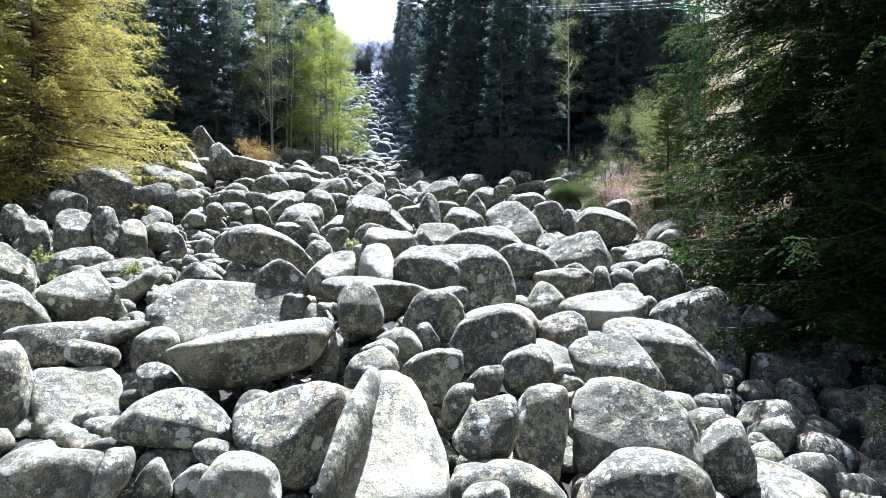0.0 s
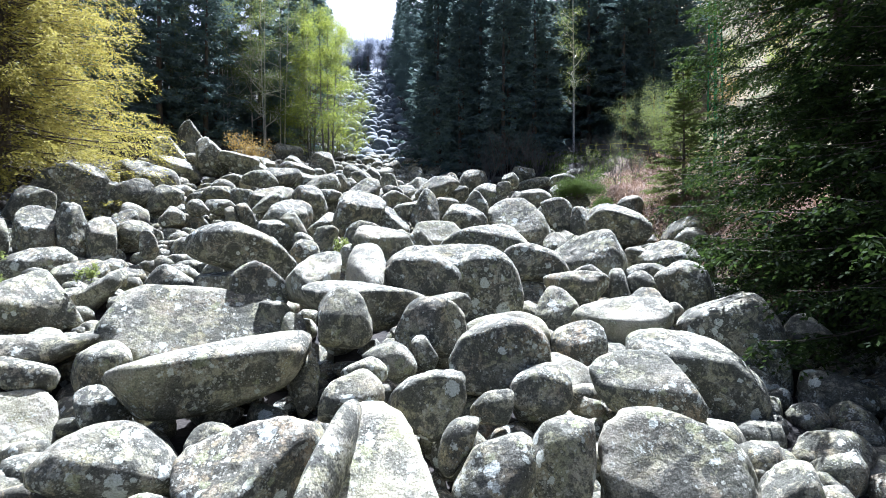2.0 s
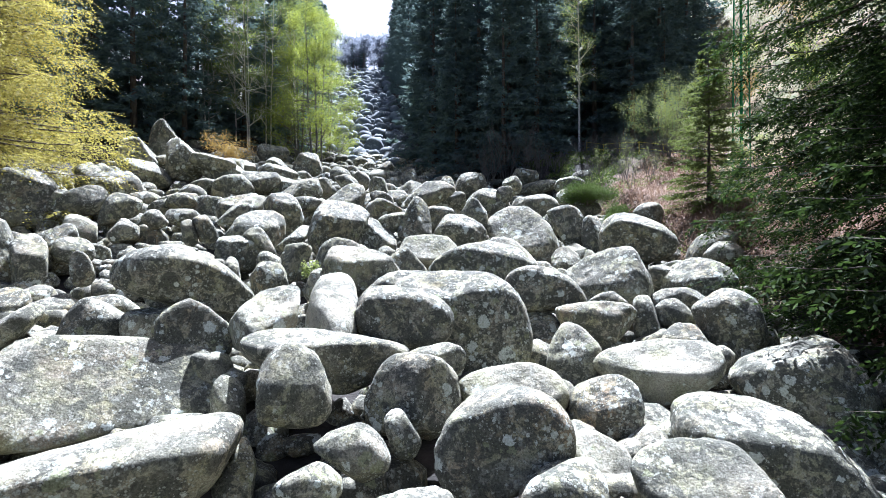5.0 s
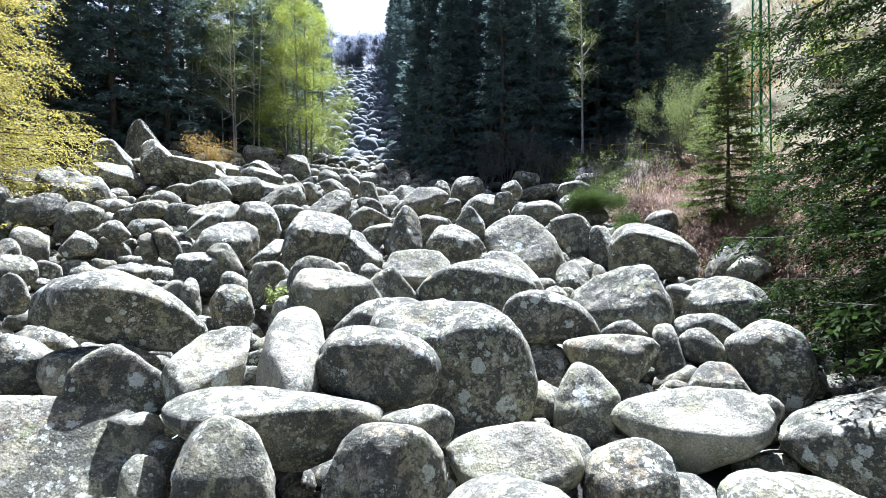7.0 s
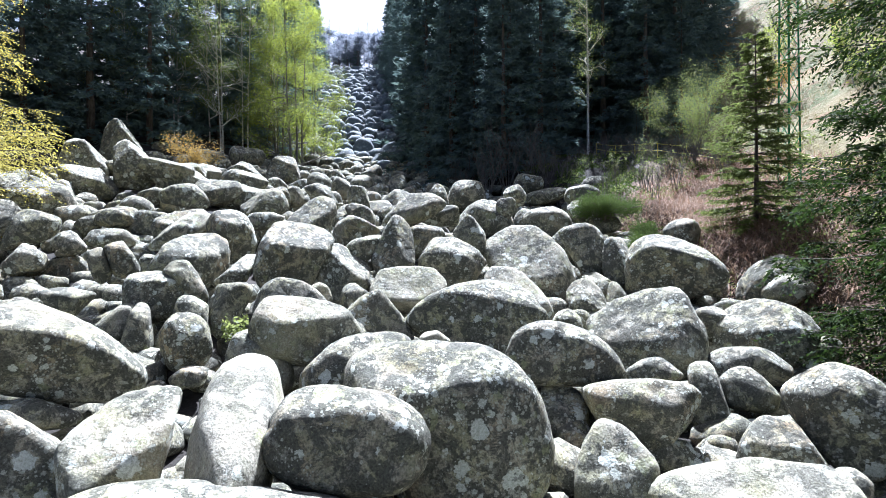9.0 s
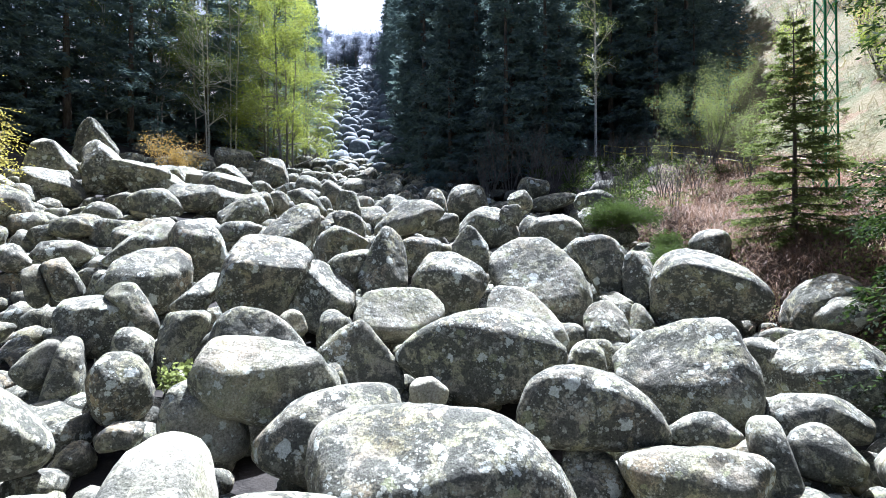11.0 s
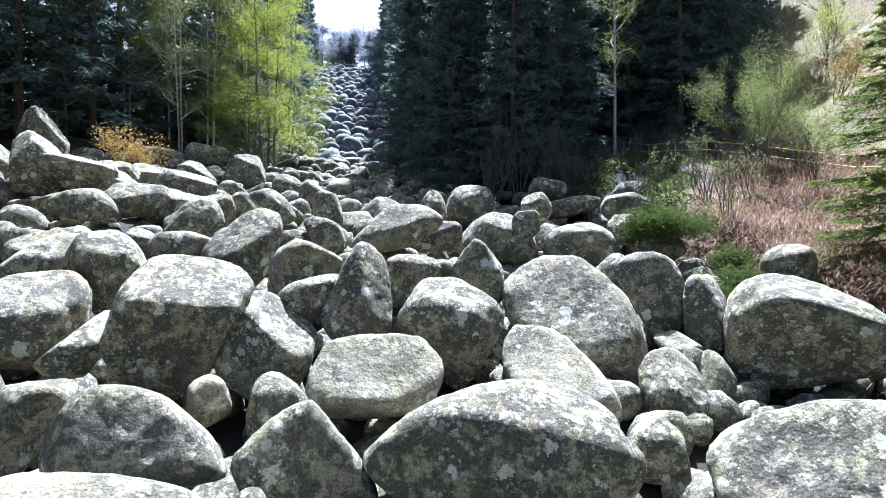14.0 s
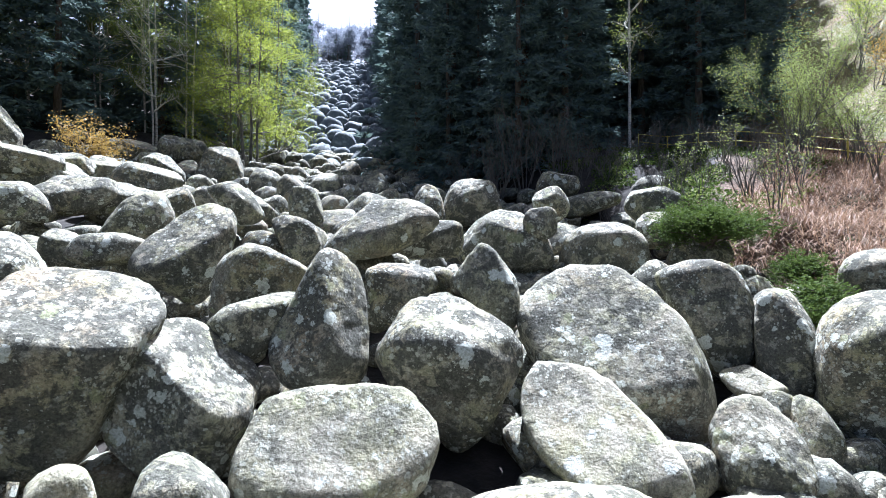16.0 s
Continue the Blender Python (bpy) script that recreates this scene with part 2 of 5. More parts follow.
def vnoise(p):
    """Smooth value noise from -1 to 1 at points (n, 3)."""
    i = np.floor(p).astype(int)
    f = p - i
    f = f * f * (3 - 2 * f)
    out = 0
    for dx in (0, 1):
        for dy in (0, 1):
            for dz in (0, 1):
                w = (f[:, 0] if dx else 1 - f[:, 0]) * (f[:, 1] if dy else 1 - f[:, 1]) * (f[:, 2] if dz else 1 - f[:, 2])
                out = out + w * LATTICE[(i[:, 0] + dx) % 32, (i[:, 1] + dy) % 32, (i[:, 2] + dz) % 32]
    return out * 2 - 1


def boulder_points(w, d, h, p, taper, skew, seed, level, faces_cut=(), cracks=0.0):
    """A worn block: the soft meeting of a box's six planes and some chance ones, dented and roughened."""
    rng = np.random.default_rng(seed)
    u, faces = ico(level)
    cuts = 5 if p < 2.8 else 9
    p = max(2.1, p - 0.22) if p < 3.0 else p
    extra = rng.normal(size=(cuts, 3))
    extra /= np.linalg.norm(extra, axis=1)[:, None]
    q = p / (p - 1)
    far = (np.abs(extra) ** q).sum(1) ** (1 / q) * (rng.uniform(0.78, 0.96, cuts) if p < 3.0 else rng.uniform(0.62, 0.9, cuts))
    # a top that was split off fairly flat and a steep face, then the faces asked for
    own = [(*unit(rng.normal(0, 0.3, 3) + (0, -0.45, 1)), rng.uniform(0.55, 0.8)), (*unit(rng.normal(0, 0.3, 3) + (0, -1, 0.1)), rng.uniform(0.72, 0.92)), (*unit(rng.normal(0, 0.3, 3) + (0, -0.9, -0.8)), rng.uniform(0.74, 0.92))]
    own = own if not faces_cut else own[2:] if len(faces_cut) > 1 else own[1:]
    own += [(*unit(np.array(c[:3], float)), c[3]) for c in faces_cut]
    own = np.array(own)
    extra, far = np.concatenate([extra, own[:, :3]]), np.concatenate([far, own[:, 3]])
    sharp = 15.0 if p < 2.7 else (26.0 if p < 3.1 else 60.0)
    whole = (np.abs(u) ** p).sum(1) ** (1 / p)
    r = (whole ** sharp + (np.maximum(u @ (extra / far[:, None]).T, 0) ** sharp).sum(1)) ** (-1 / sharp)
    v = u * r[:, None]
    size = max(w, d, h)
    aspect = np.array([w, d, h]) / size
    off = rng.uniform(0, 30, 3)
    dent = 0.06 * vnoise(v * aspect * 1.5 + off) + 0.035 * vnoise(v * aspect * 3.6 + off) + 0.02 * vnoise(v * aspect * 8 + off)
    if cracks:
        for scale in (1.5, 2.6):
            dent = dent - cracks * np.clip(1 - 8 * np.abs(vnoise(v * aspect * scale * (1, 1, 0.7) + off + scale)), 0, 1)
    if level >= 4:
        dent = dent + 0.011 * vnoise(v * aspect * 19 + off) + (0.006 * vnoise(v * aspect * 40 + off) if level > 4 else 0)
    v = v * (1 + dent * (0.55 if p >= 3.2 else 1.0))[:, None]
    v = (v - (v.max(0) + v.min(0)) / 2) / ((v.max(0) - v.min(0)) / 2)
    up = (v[:, 2] + 1) / 2
    v[:, 0] = v[:, 0] * (1 - taper * up) + skew * 2 * up - skew
    v[:, 1] = v[:, 1] * (1 - 0.6 * taper * up)
    return v * (np.array([w, d, h]) / 2), faces


# ---- the lie of the land ----
PROFILE_Y = np.array([-60, -20, 0, 8, 14, 20, 26, 32, 38, 44, 50, 56, 63, 75, 90, 115, 140, 160, 260, 600, 2500])
PROFILE_Z = np.array([-14, -6, -1.6, -0.3, 1.2, 2.7, 4.4, 6.2, 7.6, 8.9, 10.2, 11.8, 14.3, 19.5, 26.0, 37.0, 47.5, 52, 60, 70, 80]) - 1.15
EDGE_Y = np.array([-60, 10, 26, 33, 38, 42, 46, 50, 63, 110, 140, 160])
EDGE_L = np.array([-18, -17.5, -18.5, -19, -19.5, -18.5, -16, -12, -10, -21, -26, -28])
EDGE_R = np.array([13, 11.5, 8.4, 7.4, 6.3, 4, 2.2, 0.5, -2.5, -10.5, -13, -15])


def land(x, y):
    """Height of the ground under the boulders and of the banks."""
    x, y = np.asarray(x, float), np.asarray(y, float)
    z = 0
    for k in (-3, 0, 3):
        z = z + np.interp(y + k, PROFILE_Y, PROFILE_Z) / 3
    near = np.clip((75 - y) / 30, 0, 1) * np.clip((y + 30) / 30, 0, 1)
    xc = np.clip(x, -20, 12)
    z = z + near * (-0.029 * xc + 0.0011 * xc * xc - 0.00042 * xc * np.clip(y, 0, 50) + 0.06 * np.clip(-x - 5, 0, 12) * np.clip((y - 30) / 8, 0, 1))
    right = np.maximum(x - np.interp(y, EDGE_Y, EDGE_R), 0)
    left = np.maximum(np.interp(y, EDGE_Y, EDGE_L) - x, 0)
    bank = np.minimum(right, 1.4) * 1.2 + np.clip(right - 1.4, 0, 4.5) * 0.25 + np.clip(np.minimum(x - 16.0, right), 0, 60) * 0.78
    z = z + bank * np.clip((150 - y) / 60, 0.25, 1)
    z = z + np.minimum(left, 2) * 0.45 + np.clip(left - 2, 0, 60) * 0.16
    p = np.stack([x * 0.35, y * 0.35, 0 * x], -1).reshape(-1, 3)
    out = np.minimum(right + left, 1)
    return z + (0.3 * vnoise(p) + 0.12 * vnoise(p * 3.1)).reshape(np.shape(x)) * (0.35 + 0.65 * out)


def spread(lo, hi, n, power):
    s = np.linspace(-1, 1, n)
    s = np.sign(s) * np.abs(s) ** power
    return np.where(s < 0, -s * lo, s * hi)


gx = np.unique(np.concatenate([np.linspace(-34, 34, 160), spread(-1500, 1500, 60, 2.6)]))
gy = np.unique(np.concatenate([np.linspace(-12, 64, 170), np.linspace(66, 170, 60), -12 - np.geomspace(1, 300, 16), 170 + np.geomspace(2, 2300, 22)]))
GX, GY = np.meshgrid(gx, gy)
GZ = land(GX, GY)
nx, ny = len(gx), len(gy)
idx = np.arange(nx * ny).reshape(ny, nx)
quads = np.stack([idx[:-1, :-1], idx[:-1, 1:], idx[1:, 1:], idx[1:, :-1]], -1).reshape(-1, 4)
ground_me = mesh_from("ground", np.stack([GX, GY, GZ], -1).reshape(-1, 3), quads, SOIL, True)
ground_me.materials.append(LITTER)
ground_me.materials.append(HILL)
mx, my = GX[:-1, :-1].ravel(), GY[:-1, :-1].ravel()
right_of = mx - np.interp(my, EDGE_Y, EDGE_R)
# past the slanting limit darkened soil replaces litter, standing for the stand's shade
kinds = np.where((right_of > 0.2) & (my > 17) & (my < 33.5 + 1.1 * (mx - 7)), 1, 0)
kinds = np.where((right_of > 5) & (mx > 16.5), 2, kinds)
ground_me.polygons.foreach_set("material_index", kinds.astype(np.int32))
tagged(new("ground", ground_me), "sloping valley ground of shade-darkened soil, leaf litter and spring grass", "ground", kind="structure")

# ---- the boulders of the stone river ----
placed = []


def B(x, y, z, w, d, h, yaw, roll, p, taper, skew, *cut, pitch=0, cracks=0.0, pale=None):
    """One boulder: its middle, width, depth and height, turn, lean, squareness, narrowing upwards,
    leaning peak, and any split faces (normal and distance)."""
    seed = 1000 + len(placed)
    foot = min(max(z - h / 2 - float(land(x, y)) + 0.1, 0), 0.22 * h)
    z, h = z - foot / 2, h + foot
    near = w / max(1.5, 0.35 * abs(y - 9) if y < 9 else max(1.5, y - 17.7 if y > 22 else 3.0))
    level = 5 if (near > 0.33 and w > 1.3) or cracks else (4 if y < 36 or p >= 3 else 3)
    v, faces = boulder_points(w, d, h, p, taper, skew, seed, level, cut, cracks)
    ob = new("boulder", mesh_from("boulder", v, faces, ROCK, True))
    ob.matrix_basis = pose(x, y, z, 0, 0, yaw) @ pose(0, 0, 0, pitch, -roll, 0)
    ob.color = (*(pale or 0.02 + 0.33 * ((len(placed) * 0.618) % 1.0),) * 3, 1)
    kind = "angular blocky" if p >= 3 else ("long low rounded" if w > 2.1 * h else ("upright rounded" if h > 1.15 * w else ("peaked" if taper >= 0.4 else "rounded")))
    size = "large" if max(w, h) > 2.2 else ("small" if max(w, h) < 1.1 else "middling")
    tagged(ob, f"{size} {kind} grey granite boulder with pale lichen crusts", "boulder", "boulders of the stone river")
    placed.append((x, y, z, max(w, d) / 2, h / 2))


def faceted(sides, deep, cuts, seed, level, cracks=0.0):
    """A worn boulder: an outline of flat flanks (turn, reach), rounded over its thickness, with broad split faces
    (normal, share of the reach), chance chips, dents and roughness. Local y points away from the open side."""
    rng = np.random.default_rng(seed)
    u, faces = ico(level)
    ang, reach = np.radians(np.array(sides[::2], float)), np.array(sides[1::2], float)
    flank = np.stack([np.cos(ang), np.sin(ang)])
    ring = np.linspace(0, 2 * np.pi, 240, endpoint=False)
    rim = 1 / np.max(np.maximum(np.stack([np.cos(ring), np.sin(ring)], 1) @ flank, 1e-6) / reach, 1)
    rx, rz = rim * np.cos(ring), rim * np.sin(ring)
    outline = ((np.maximum(u[:, ::2] @ flank, 0) / reach) ** 9).sum(1) ** (1 / 9)
    g = (outline ** 2.6 + np.abs(u[:, 1] / deep) ** 2.6) ** (1 / 2.6)
    v = u / g[:, None]
    chips = rng.normal(size=(6, 3)) * (1, 0.8, 1)
    planes = [(*unit(c), rng.uniform(0.84, 0.95)) for c in chips]
    planes += [(*unit(rng.normal(0, 0.25, 3) + (0, -0.62, 0.8)), rng.uniform(0.74, 0.88)), (*unit(rng.normal(0, 0.25, 3) + (0, -1, -0.2)), rng.uniform(0.74, 0.9))]
    planes = planes[:6] + ([planes[7]] if len(cuts) == 1 else [] if cuts else planes[6:]) + [(*unit(np.array(c[:3])), c[3]) for c in cuts]
    planes = np.array(planes)
    far = (v @ planes[:, :3].T).max(0) * planes[:, 3]
    q = 17.0
    total = (g ** q + (np.maximum(u @ (planes[:, :3] / far[:, None]).T, 0) ** q).sum(1)) ** (1 / q)
    v = u / total[:, None]
    size = max(np.ptp(rx), np.ptp(rz))
    w = v / size * 2
    off = rng.uniform(0, 30, 3)
    dent = 0.05 * vnoise(w * 1.5 + off) + 0.032 * vnoise(w * 3.4 + off) + 0.018 * vnoise(w * 7 + off)
    pits = np.clip(vnoise(w * 4.5 + off + 7) - 0.45, 0, 1)
    dent = dent - 0.10 * pits
    if cracks:
        for scale in (1.5, 2.6):
            dent = dent - cracks * np.clip(1 - 8 * np.abs(vnoise(w * scale * (1, 1, 0.7) + off + scale)), 0, 1)
    if level >= 4:
        dent = dent + 0.010 * vnoise(w * 16 + off) + (0.006 * vnoise(w * 34 + off) if level > 4 else 0)
    v = v * (1 + dent)[:, None]
    for i, a in ((0, rx), (2, rz)):
        lo, hi = v[:, i].min(), v[:, i].max()
        v[:, i] = (v[:, i] - lo) / (hi - lo) * (a.max() - a.min()) + a.min()
    return v, faces, np.ptp(rx), np.ptp(rz)


def S(x, y, z, yaw, tilt, deep, sides, *cuts, cracks=0.0, pale=None):
    """One boulder of the open bed: its middle, its turn and tilt, half its thickness, its flanks and split faces,
    and how far its skin is worn pale (0: under a dark crust of lichen, 1: bare)."""
    turn = np.array(Euler((radians(-tilt), 0, 0)).to_matrix())
    cuts = [(*(turn @ np.array(c[:3])), c[3]) for c in cuts]
    wide = max(sides[1::2]) * 2
    level = 5 if wide > 1.25 or cracks else 4 if wide > 0.5 else 3
    v, faces, w, h = faceted(sides, deep, cuts, 3000 + len(placed), level, cracks)
    ob = new("boulder", mesh_from("boulder", v, faces, ROCK, True))
    ob.matrix_basis = pose(x, y, z, 0, 0, yaw) @ pose(0, 0, 0, tilt, 0, 0)
    bare = pale if pale is not None else 0.02 + 0.36 * ((len(placed) * 0.618) % 1.0)
    ob.color = (bare, bare, bare, 1)
    kind = "long low" if w > 1.9 * h else ("upright" if h > 1.15 * w else ("flat-faced" if cuts else "rounded"))
    size = "large" if max(w, h) > 2.2 else ("small" if max(w, h) < 1.0 else "middling")
    skin = "worn pale and bare" if bare > 0.6 else ("dark with crusts of lichen" if bare < 0.22 else "with pale lichen crusts")
    tagged(ob, f"{size} {kind} grey granite boulder {skin}", "boulder", "boulders of the stone river")
    placed.append((x, y, z, w / 2, h / 2))


# the boulders that the way passes closely
S(-8.59, 10.78, 0.09, 39, -12, 0.73, (-180, 0.52, -139, 0.75, -91, 1.12, -0, 0.55, 15, 0.56, 54, 0.92, 127, 0.94))
S(-7.46, 11.31, -0.26, 33, -14, 0.76, (-165, 0.74, -97, 0.79, -41, 0.87, -4, 0.86, 33, 0.88, 85, 0.84, 177, 0.82), (0, -0.75, 0.66, 0.45), pale=0.74)
S(-5.87, 8.20, -0.38, 36, -19, 0.52, (-129, 0.46, -101, 0.41, -46, 0.69, -6, 0.71, 74, 0.42, 90, 0.48, 168, 0.64), pale=0.49)
S(-4.89, 8.14, -0.36, 31, -19, 0.34, (-111, 0.41, -39, 0.23, -6, 0.29, 86, 0.41, 162, 0.20))
S(-4.70, 9.34, -0.62, 27, -19, 0.32, (-173, 0.41, -95, 0.26, -48, 0.31, 28, 0.38, 88, 0.26, 133, 0.38))
S(-4.52, 8.62, -0.63, 28, -20, 0.29, (-101, 0.37, -6, 0.28, 27, 0.24, 134, 0.21, 175, 0.24))
S(-2.72, 7.37, -0.08, 20, -21, 0.39, (-96, 0.33, 8, 0.50, 49, 0.38, 83, 0.36, 137, 0.37, 159, 0.40), pale=0.57)
S(-3.44, 8.51, -0.13, 22, -19, 0.26, (-167, 0.34, -122, 0.21, -75, 0.18, 40, 0.24, 67, 0.16, 112, 0.27), pale=0.66)
S(-4.77, 9.79, -0.05, 26, -16, 0.66, (-111, 0.54, -90, 0.56, 16, 0.83, 43, 0.61, 72, 0.56, 100, 0.57, 127, 0.65, 160, 0.82), (0.2, -0.5, 0.8, 0.7))
S(-2.43, 8.95, -0.03, 15, -18, 0.76, (-168, 0.84, -136, 0.67, -86, 0.80, -30, 0.70, 12, 1.03, 71, 0.93, 101, 0.76, 139, 0.94), (-0.3, -0.5, 0.8, 0.6), (0.5, -0.8, 0, 0.7), pale=0.2)
S(-4.14, 11.56, 0.78, 28, -14, 1.06, (-145, 1.12, -88, 0.63, -77, 0.65, -47, 1.17, -21, 1.59, 83, 0.83, 99, 0.50), (0, -1, -0.3, 0.7), (0, -0.3, 0.9, 0.85), pale=0.37)
S(-5.59, 14.15, 1.30, 28, -8, 1.26, (-136, 1.38, -87, 0.76, -86, 0.76, 27, 1.78, 72, 1.00, 85, 0.91, 145, 1.41), (0, -0.72, 0.7, 0.2), pale=0.45)
S(-6.58, 12.60, 0.62, 36, -12, 0.51, (-175, 0.48, -138, 0.55, -50, 0.28, -41, 0.32, 30, 0.52, 79, 0.61, 116, 0.56, 163, 0.50))
S(-5.90, 11.56, 0.21, 36, -16, 0.41, (-176, 0.42, -114, 0.39, -71, 0.39, 28, 0.30, 62, 0.33, 110, 0.48))
S(-8.46, 12.58, 0.80, 34, -8, 0.93, (-163, 1.10, -105, 0.54, -66, 0.41, -63, 0.43, 87, 0.52, 107, 0.73), pale=0.25)
S(-7.57, 11.96, 0.70, 32, -9, 0.39, (-180, 0.52, -129, 0.35, -90, 0.33, -8, 0.53, 68, 0.26, 85, 0.35))
S(-10.16, 15.55, 1.60, 33, -4, 0.84, (-164, 0.97, -137, 0.85, -90, 0.78, -66, 1.02, 29, 0.69, 122, 0.65), (0.15, -0.6, 0.8, 0.55))
S(-10.86, 14.08, 1.46, 38, -5, 0.71, (-180, 0.74, -143, 0.68, -89, 0.72, -64, 0.80, 32, 0.41, 63, 0.54, 114, 0.83))
S(-9.49, 17.26, 1.82, 29, -3, 0.59, (-166, 0.69, -115, 0.63, -43, 0.31, 14, 0.76, 120, 0.23), pale=0.49)
S(-5.82, 17.73, 3.00, 30, -5, 1.01, (-174, 1.36, -115, 0.70, -99, 0.74, -80, 1.05, 40, 0.74, 59, 0.72, 98, 0.81, 124, 1.10), (0, -1, -0.3, 0.72), (0.3, -0.3, 0.9, 0.8), pale=0.25)
S(-4.50, 15.46, 2.06, 31, -12, 0.61, (-162, 0.66, -116, 0.63, -82, 0.61, -39, 0.72, 14, 0.65, 48, 0.48, 121, 0.60, 163, 0.63), (0, -1, 0.25, 0.55), pale=0.1)
S(-3.92, 14.94, 1.43, 29, -17, 0.33, (-169, 0.29, -133, 0.23, -34, 0.26, 22, 0.38, 78, 0.36, 102, 0.39))
S(-2.02, 13.32, 1.62, 22, -21, 0.51, (-100, 0.57, 1, 0.56, 16, 0.52, 49, 0.55, 87, 0.60, 126, 0.58, 169, 0.51, 177, 0.53), (0, -0.8, 0.6, 0.75), pale=0.41)
S(-3.42, 14.67, 1.17, 27, -19, 0.28, (-150, 0.26, -53, 0.26, -16, 0.16, 62, 0.36, 135, 0.29, 176, 0.23))
S(-1.82, 14.48, 1.70, 17, -17, 0.84, (-132, 0.72, -115, 0.46, -78, 0.59, -57, 0.84, 73, 0.52, 82, 0.54, 100, 0.76, 148, 1.27), (0, -1, -0.3, 0.6), (0, -0.2, 1, 0.7))
S(-3.14, 15.45, 2.30, 30, -17, 1.10, (-171, 0.58, -99, 0.62, -14, 0.53, 86, 0.66, 123, 0.51, 135, 0.52), (-0.2, -0.5, 0.85, 0.5), (0.3, -1, 0, 0.7), pale=0.66)
S(-0.51, 15.61, 2.29, 10, -19, 0.67, (-144, 0.81, -111, 0.62, -87, 0.62, -33, 0.90, 12, 0.96, 48, 0.77, 80, 0.63, 114, 0.75, 165, 0.91), (0, -1, 0.15, 0.7), (0, -0.3, 0.95, 0.8), pale=0.1)
S(0.71, 17.15, 1.80, -1, -19, 0.95, (-143, 0.88, -90, 1.30, -23, 1.71, 2, 1.52, 17, 1.49, 49, 1.40, 71, 1.37, 88, 1.43, 105, 1.61, 163, 1.77), (0.1, -1, 0.05, 0.62), (-0.1, -0.5, 0.85, 0.75), pale=0.15)
S(-0.83, 18.73, 2.43, 9, -13, 0.90, (-114, 0.60, -69, 0.65, 2, 1.04, 72, 0.82, 103, 0.54, 135, 0.57))
S(1.62, 15.29, 0.98, -8, -21, 0.63, (-155, 0.91, -90, 0.48, -34, 0.92, 30, 0.82, 75, 0.54, 107, 0.50, 117, 0.61), (0, -0.65, 0.75, 0.4), pale=0.78)
S(-0.21, 13.88, 1.29, 6, -23, 0.61, (-93, 0.61, 1, 0.79, 47, 0.73, 85, 0.63, 141, 0.65, 179, 0.79), (-0.5, -0.9, 0.2, 0.65), (0.5, -0.8, 0.2, 0.65), pale=0.15)
S(0.17, 14.45, 1.75, 3, -18, 0.33, (-150, 0.38, -103, 0.20, -27, 0.48, 10, 0.49, 63, 0.34, 104, 0.24))
S(3.20, 17.18, 1.15, -15, -16, 0.61, (-128, 0.73, -60, 0.68, -5, 0.58, 46, 0.63, 76, 0.78, 150, 0.65, 177, 0.59), (-0.2, -0.75, 0.65, 0.6), pale=0.61)
S(4.71, 16.16, 1.08, -24, -17, 0.83, (-167, 1.27, -117, 0.78, -76, 0.67, -56, 0.66, -8, 1.14, 36, 1.19, 89, 0.75, 105, 0.72, 133, 1.02), (0, -0.5, 0.85, 0.55), (0, -1, -0.4, 0.7), pale=0.66)
S(3.28, 15.04, 0.73, -19, -22, 0.55, (-174, 0.68, -75, 0.48, 10, 0.59, 55, 0.62, 100, 0.58, 125, 0.61), (0, -0.6, 0.8, 0.7))
S(8.44, 14.50, 1.07, -30, -7, 0.46, (-154, 0.50, -85, 0.46, 11, 0.47, 45, 0.28, 93, 0.47, 146, 0.52))
S(8.27, 13.44, -0.05, -32, -11, 0.57, (-162, 0.68, -94, 0.51, -57, 0.52, 17, 0.63, 64, 0.43, 86, 0.46, 155, 0.73))
S(7.44, 13.12, -0.72, -30, -14, 0.52, (-179, 0.66, -137, 0.65, -77, 0.49, -11, 0.63, 47, 0.37, 78, 0.41, 138, 0.60))
S(6.94, 12.24, -1.19, -30, -17, 0.34, (-160, 0.43, -80, 0.31, -21, 0.39, 29, 0.38, 90, 0.30, 137, 0.29))
S(7.53, 10.82, -1.18, -35, -18, 0.81, (-138, 0.72, -112, 0.58, -66, 0.80, -1, 0.88, 61, 0.48, 68, 0.51, 127, 0.93, 165, 0.94), (0, -0.5, 0.85, 0.6), pale=0.41)
S(5.74, 9.67, -1.20, -31, -21, 0.66, (-166, 0.98, -77, 0.52, -31, 0.78, 57, 0.52, 80, 0.43, 104, 0.56, 152, 0.93), (0, -0.5, 0.85, 0.65), pale=0.49)
S(3.04, 8.31, -0.68, -20, -23, 0.71, (-166, 1.07, -81, 0.64, -18, 0.93, 35, 0.80, 72, 0.68, 97, 0.68, 128, 0.72, 156, 0.88), pale=0.05)
S(3.47, 9.89, -0.25, -19, -17, 0.87, (-172, 1.16, -82, 0.91, -4, 1.07, 41, 0.91, 60, 0.81, 90, 0.92, 126, 1.17, 178, 1.15), (0, -0.75, 0.66, 0.55), (0, -1, -0.2, 0.8), pale=0.45)
S(1.00, 8.47, -0.73, -7, -24, 0.59, (-172, 0.92, -87, 0.50, -36, 0.81, 43, 0.60, 72, 0.47, 89, 0.49, 119, 0.74))
S(0.59, 7.62, -0.47, -4, -24, 0.26, (-179, 0.35, -88, 0.25, -8, 0.34, 45, 0.30, 92, 0.26, 137, 0.29))
S(1.75, 9.81, -0.34, -10, -19, 0.56, (-179, 0.49, -153, 0.57, -73, 0.81, -13, 0.41, 2, 0.49, 70, 0.95, 106, 0.87, 164, 0.56), (0.1, -1, 0.1, 0.6), pale=0.1)
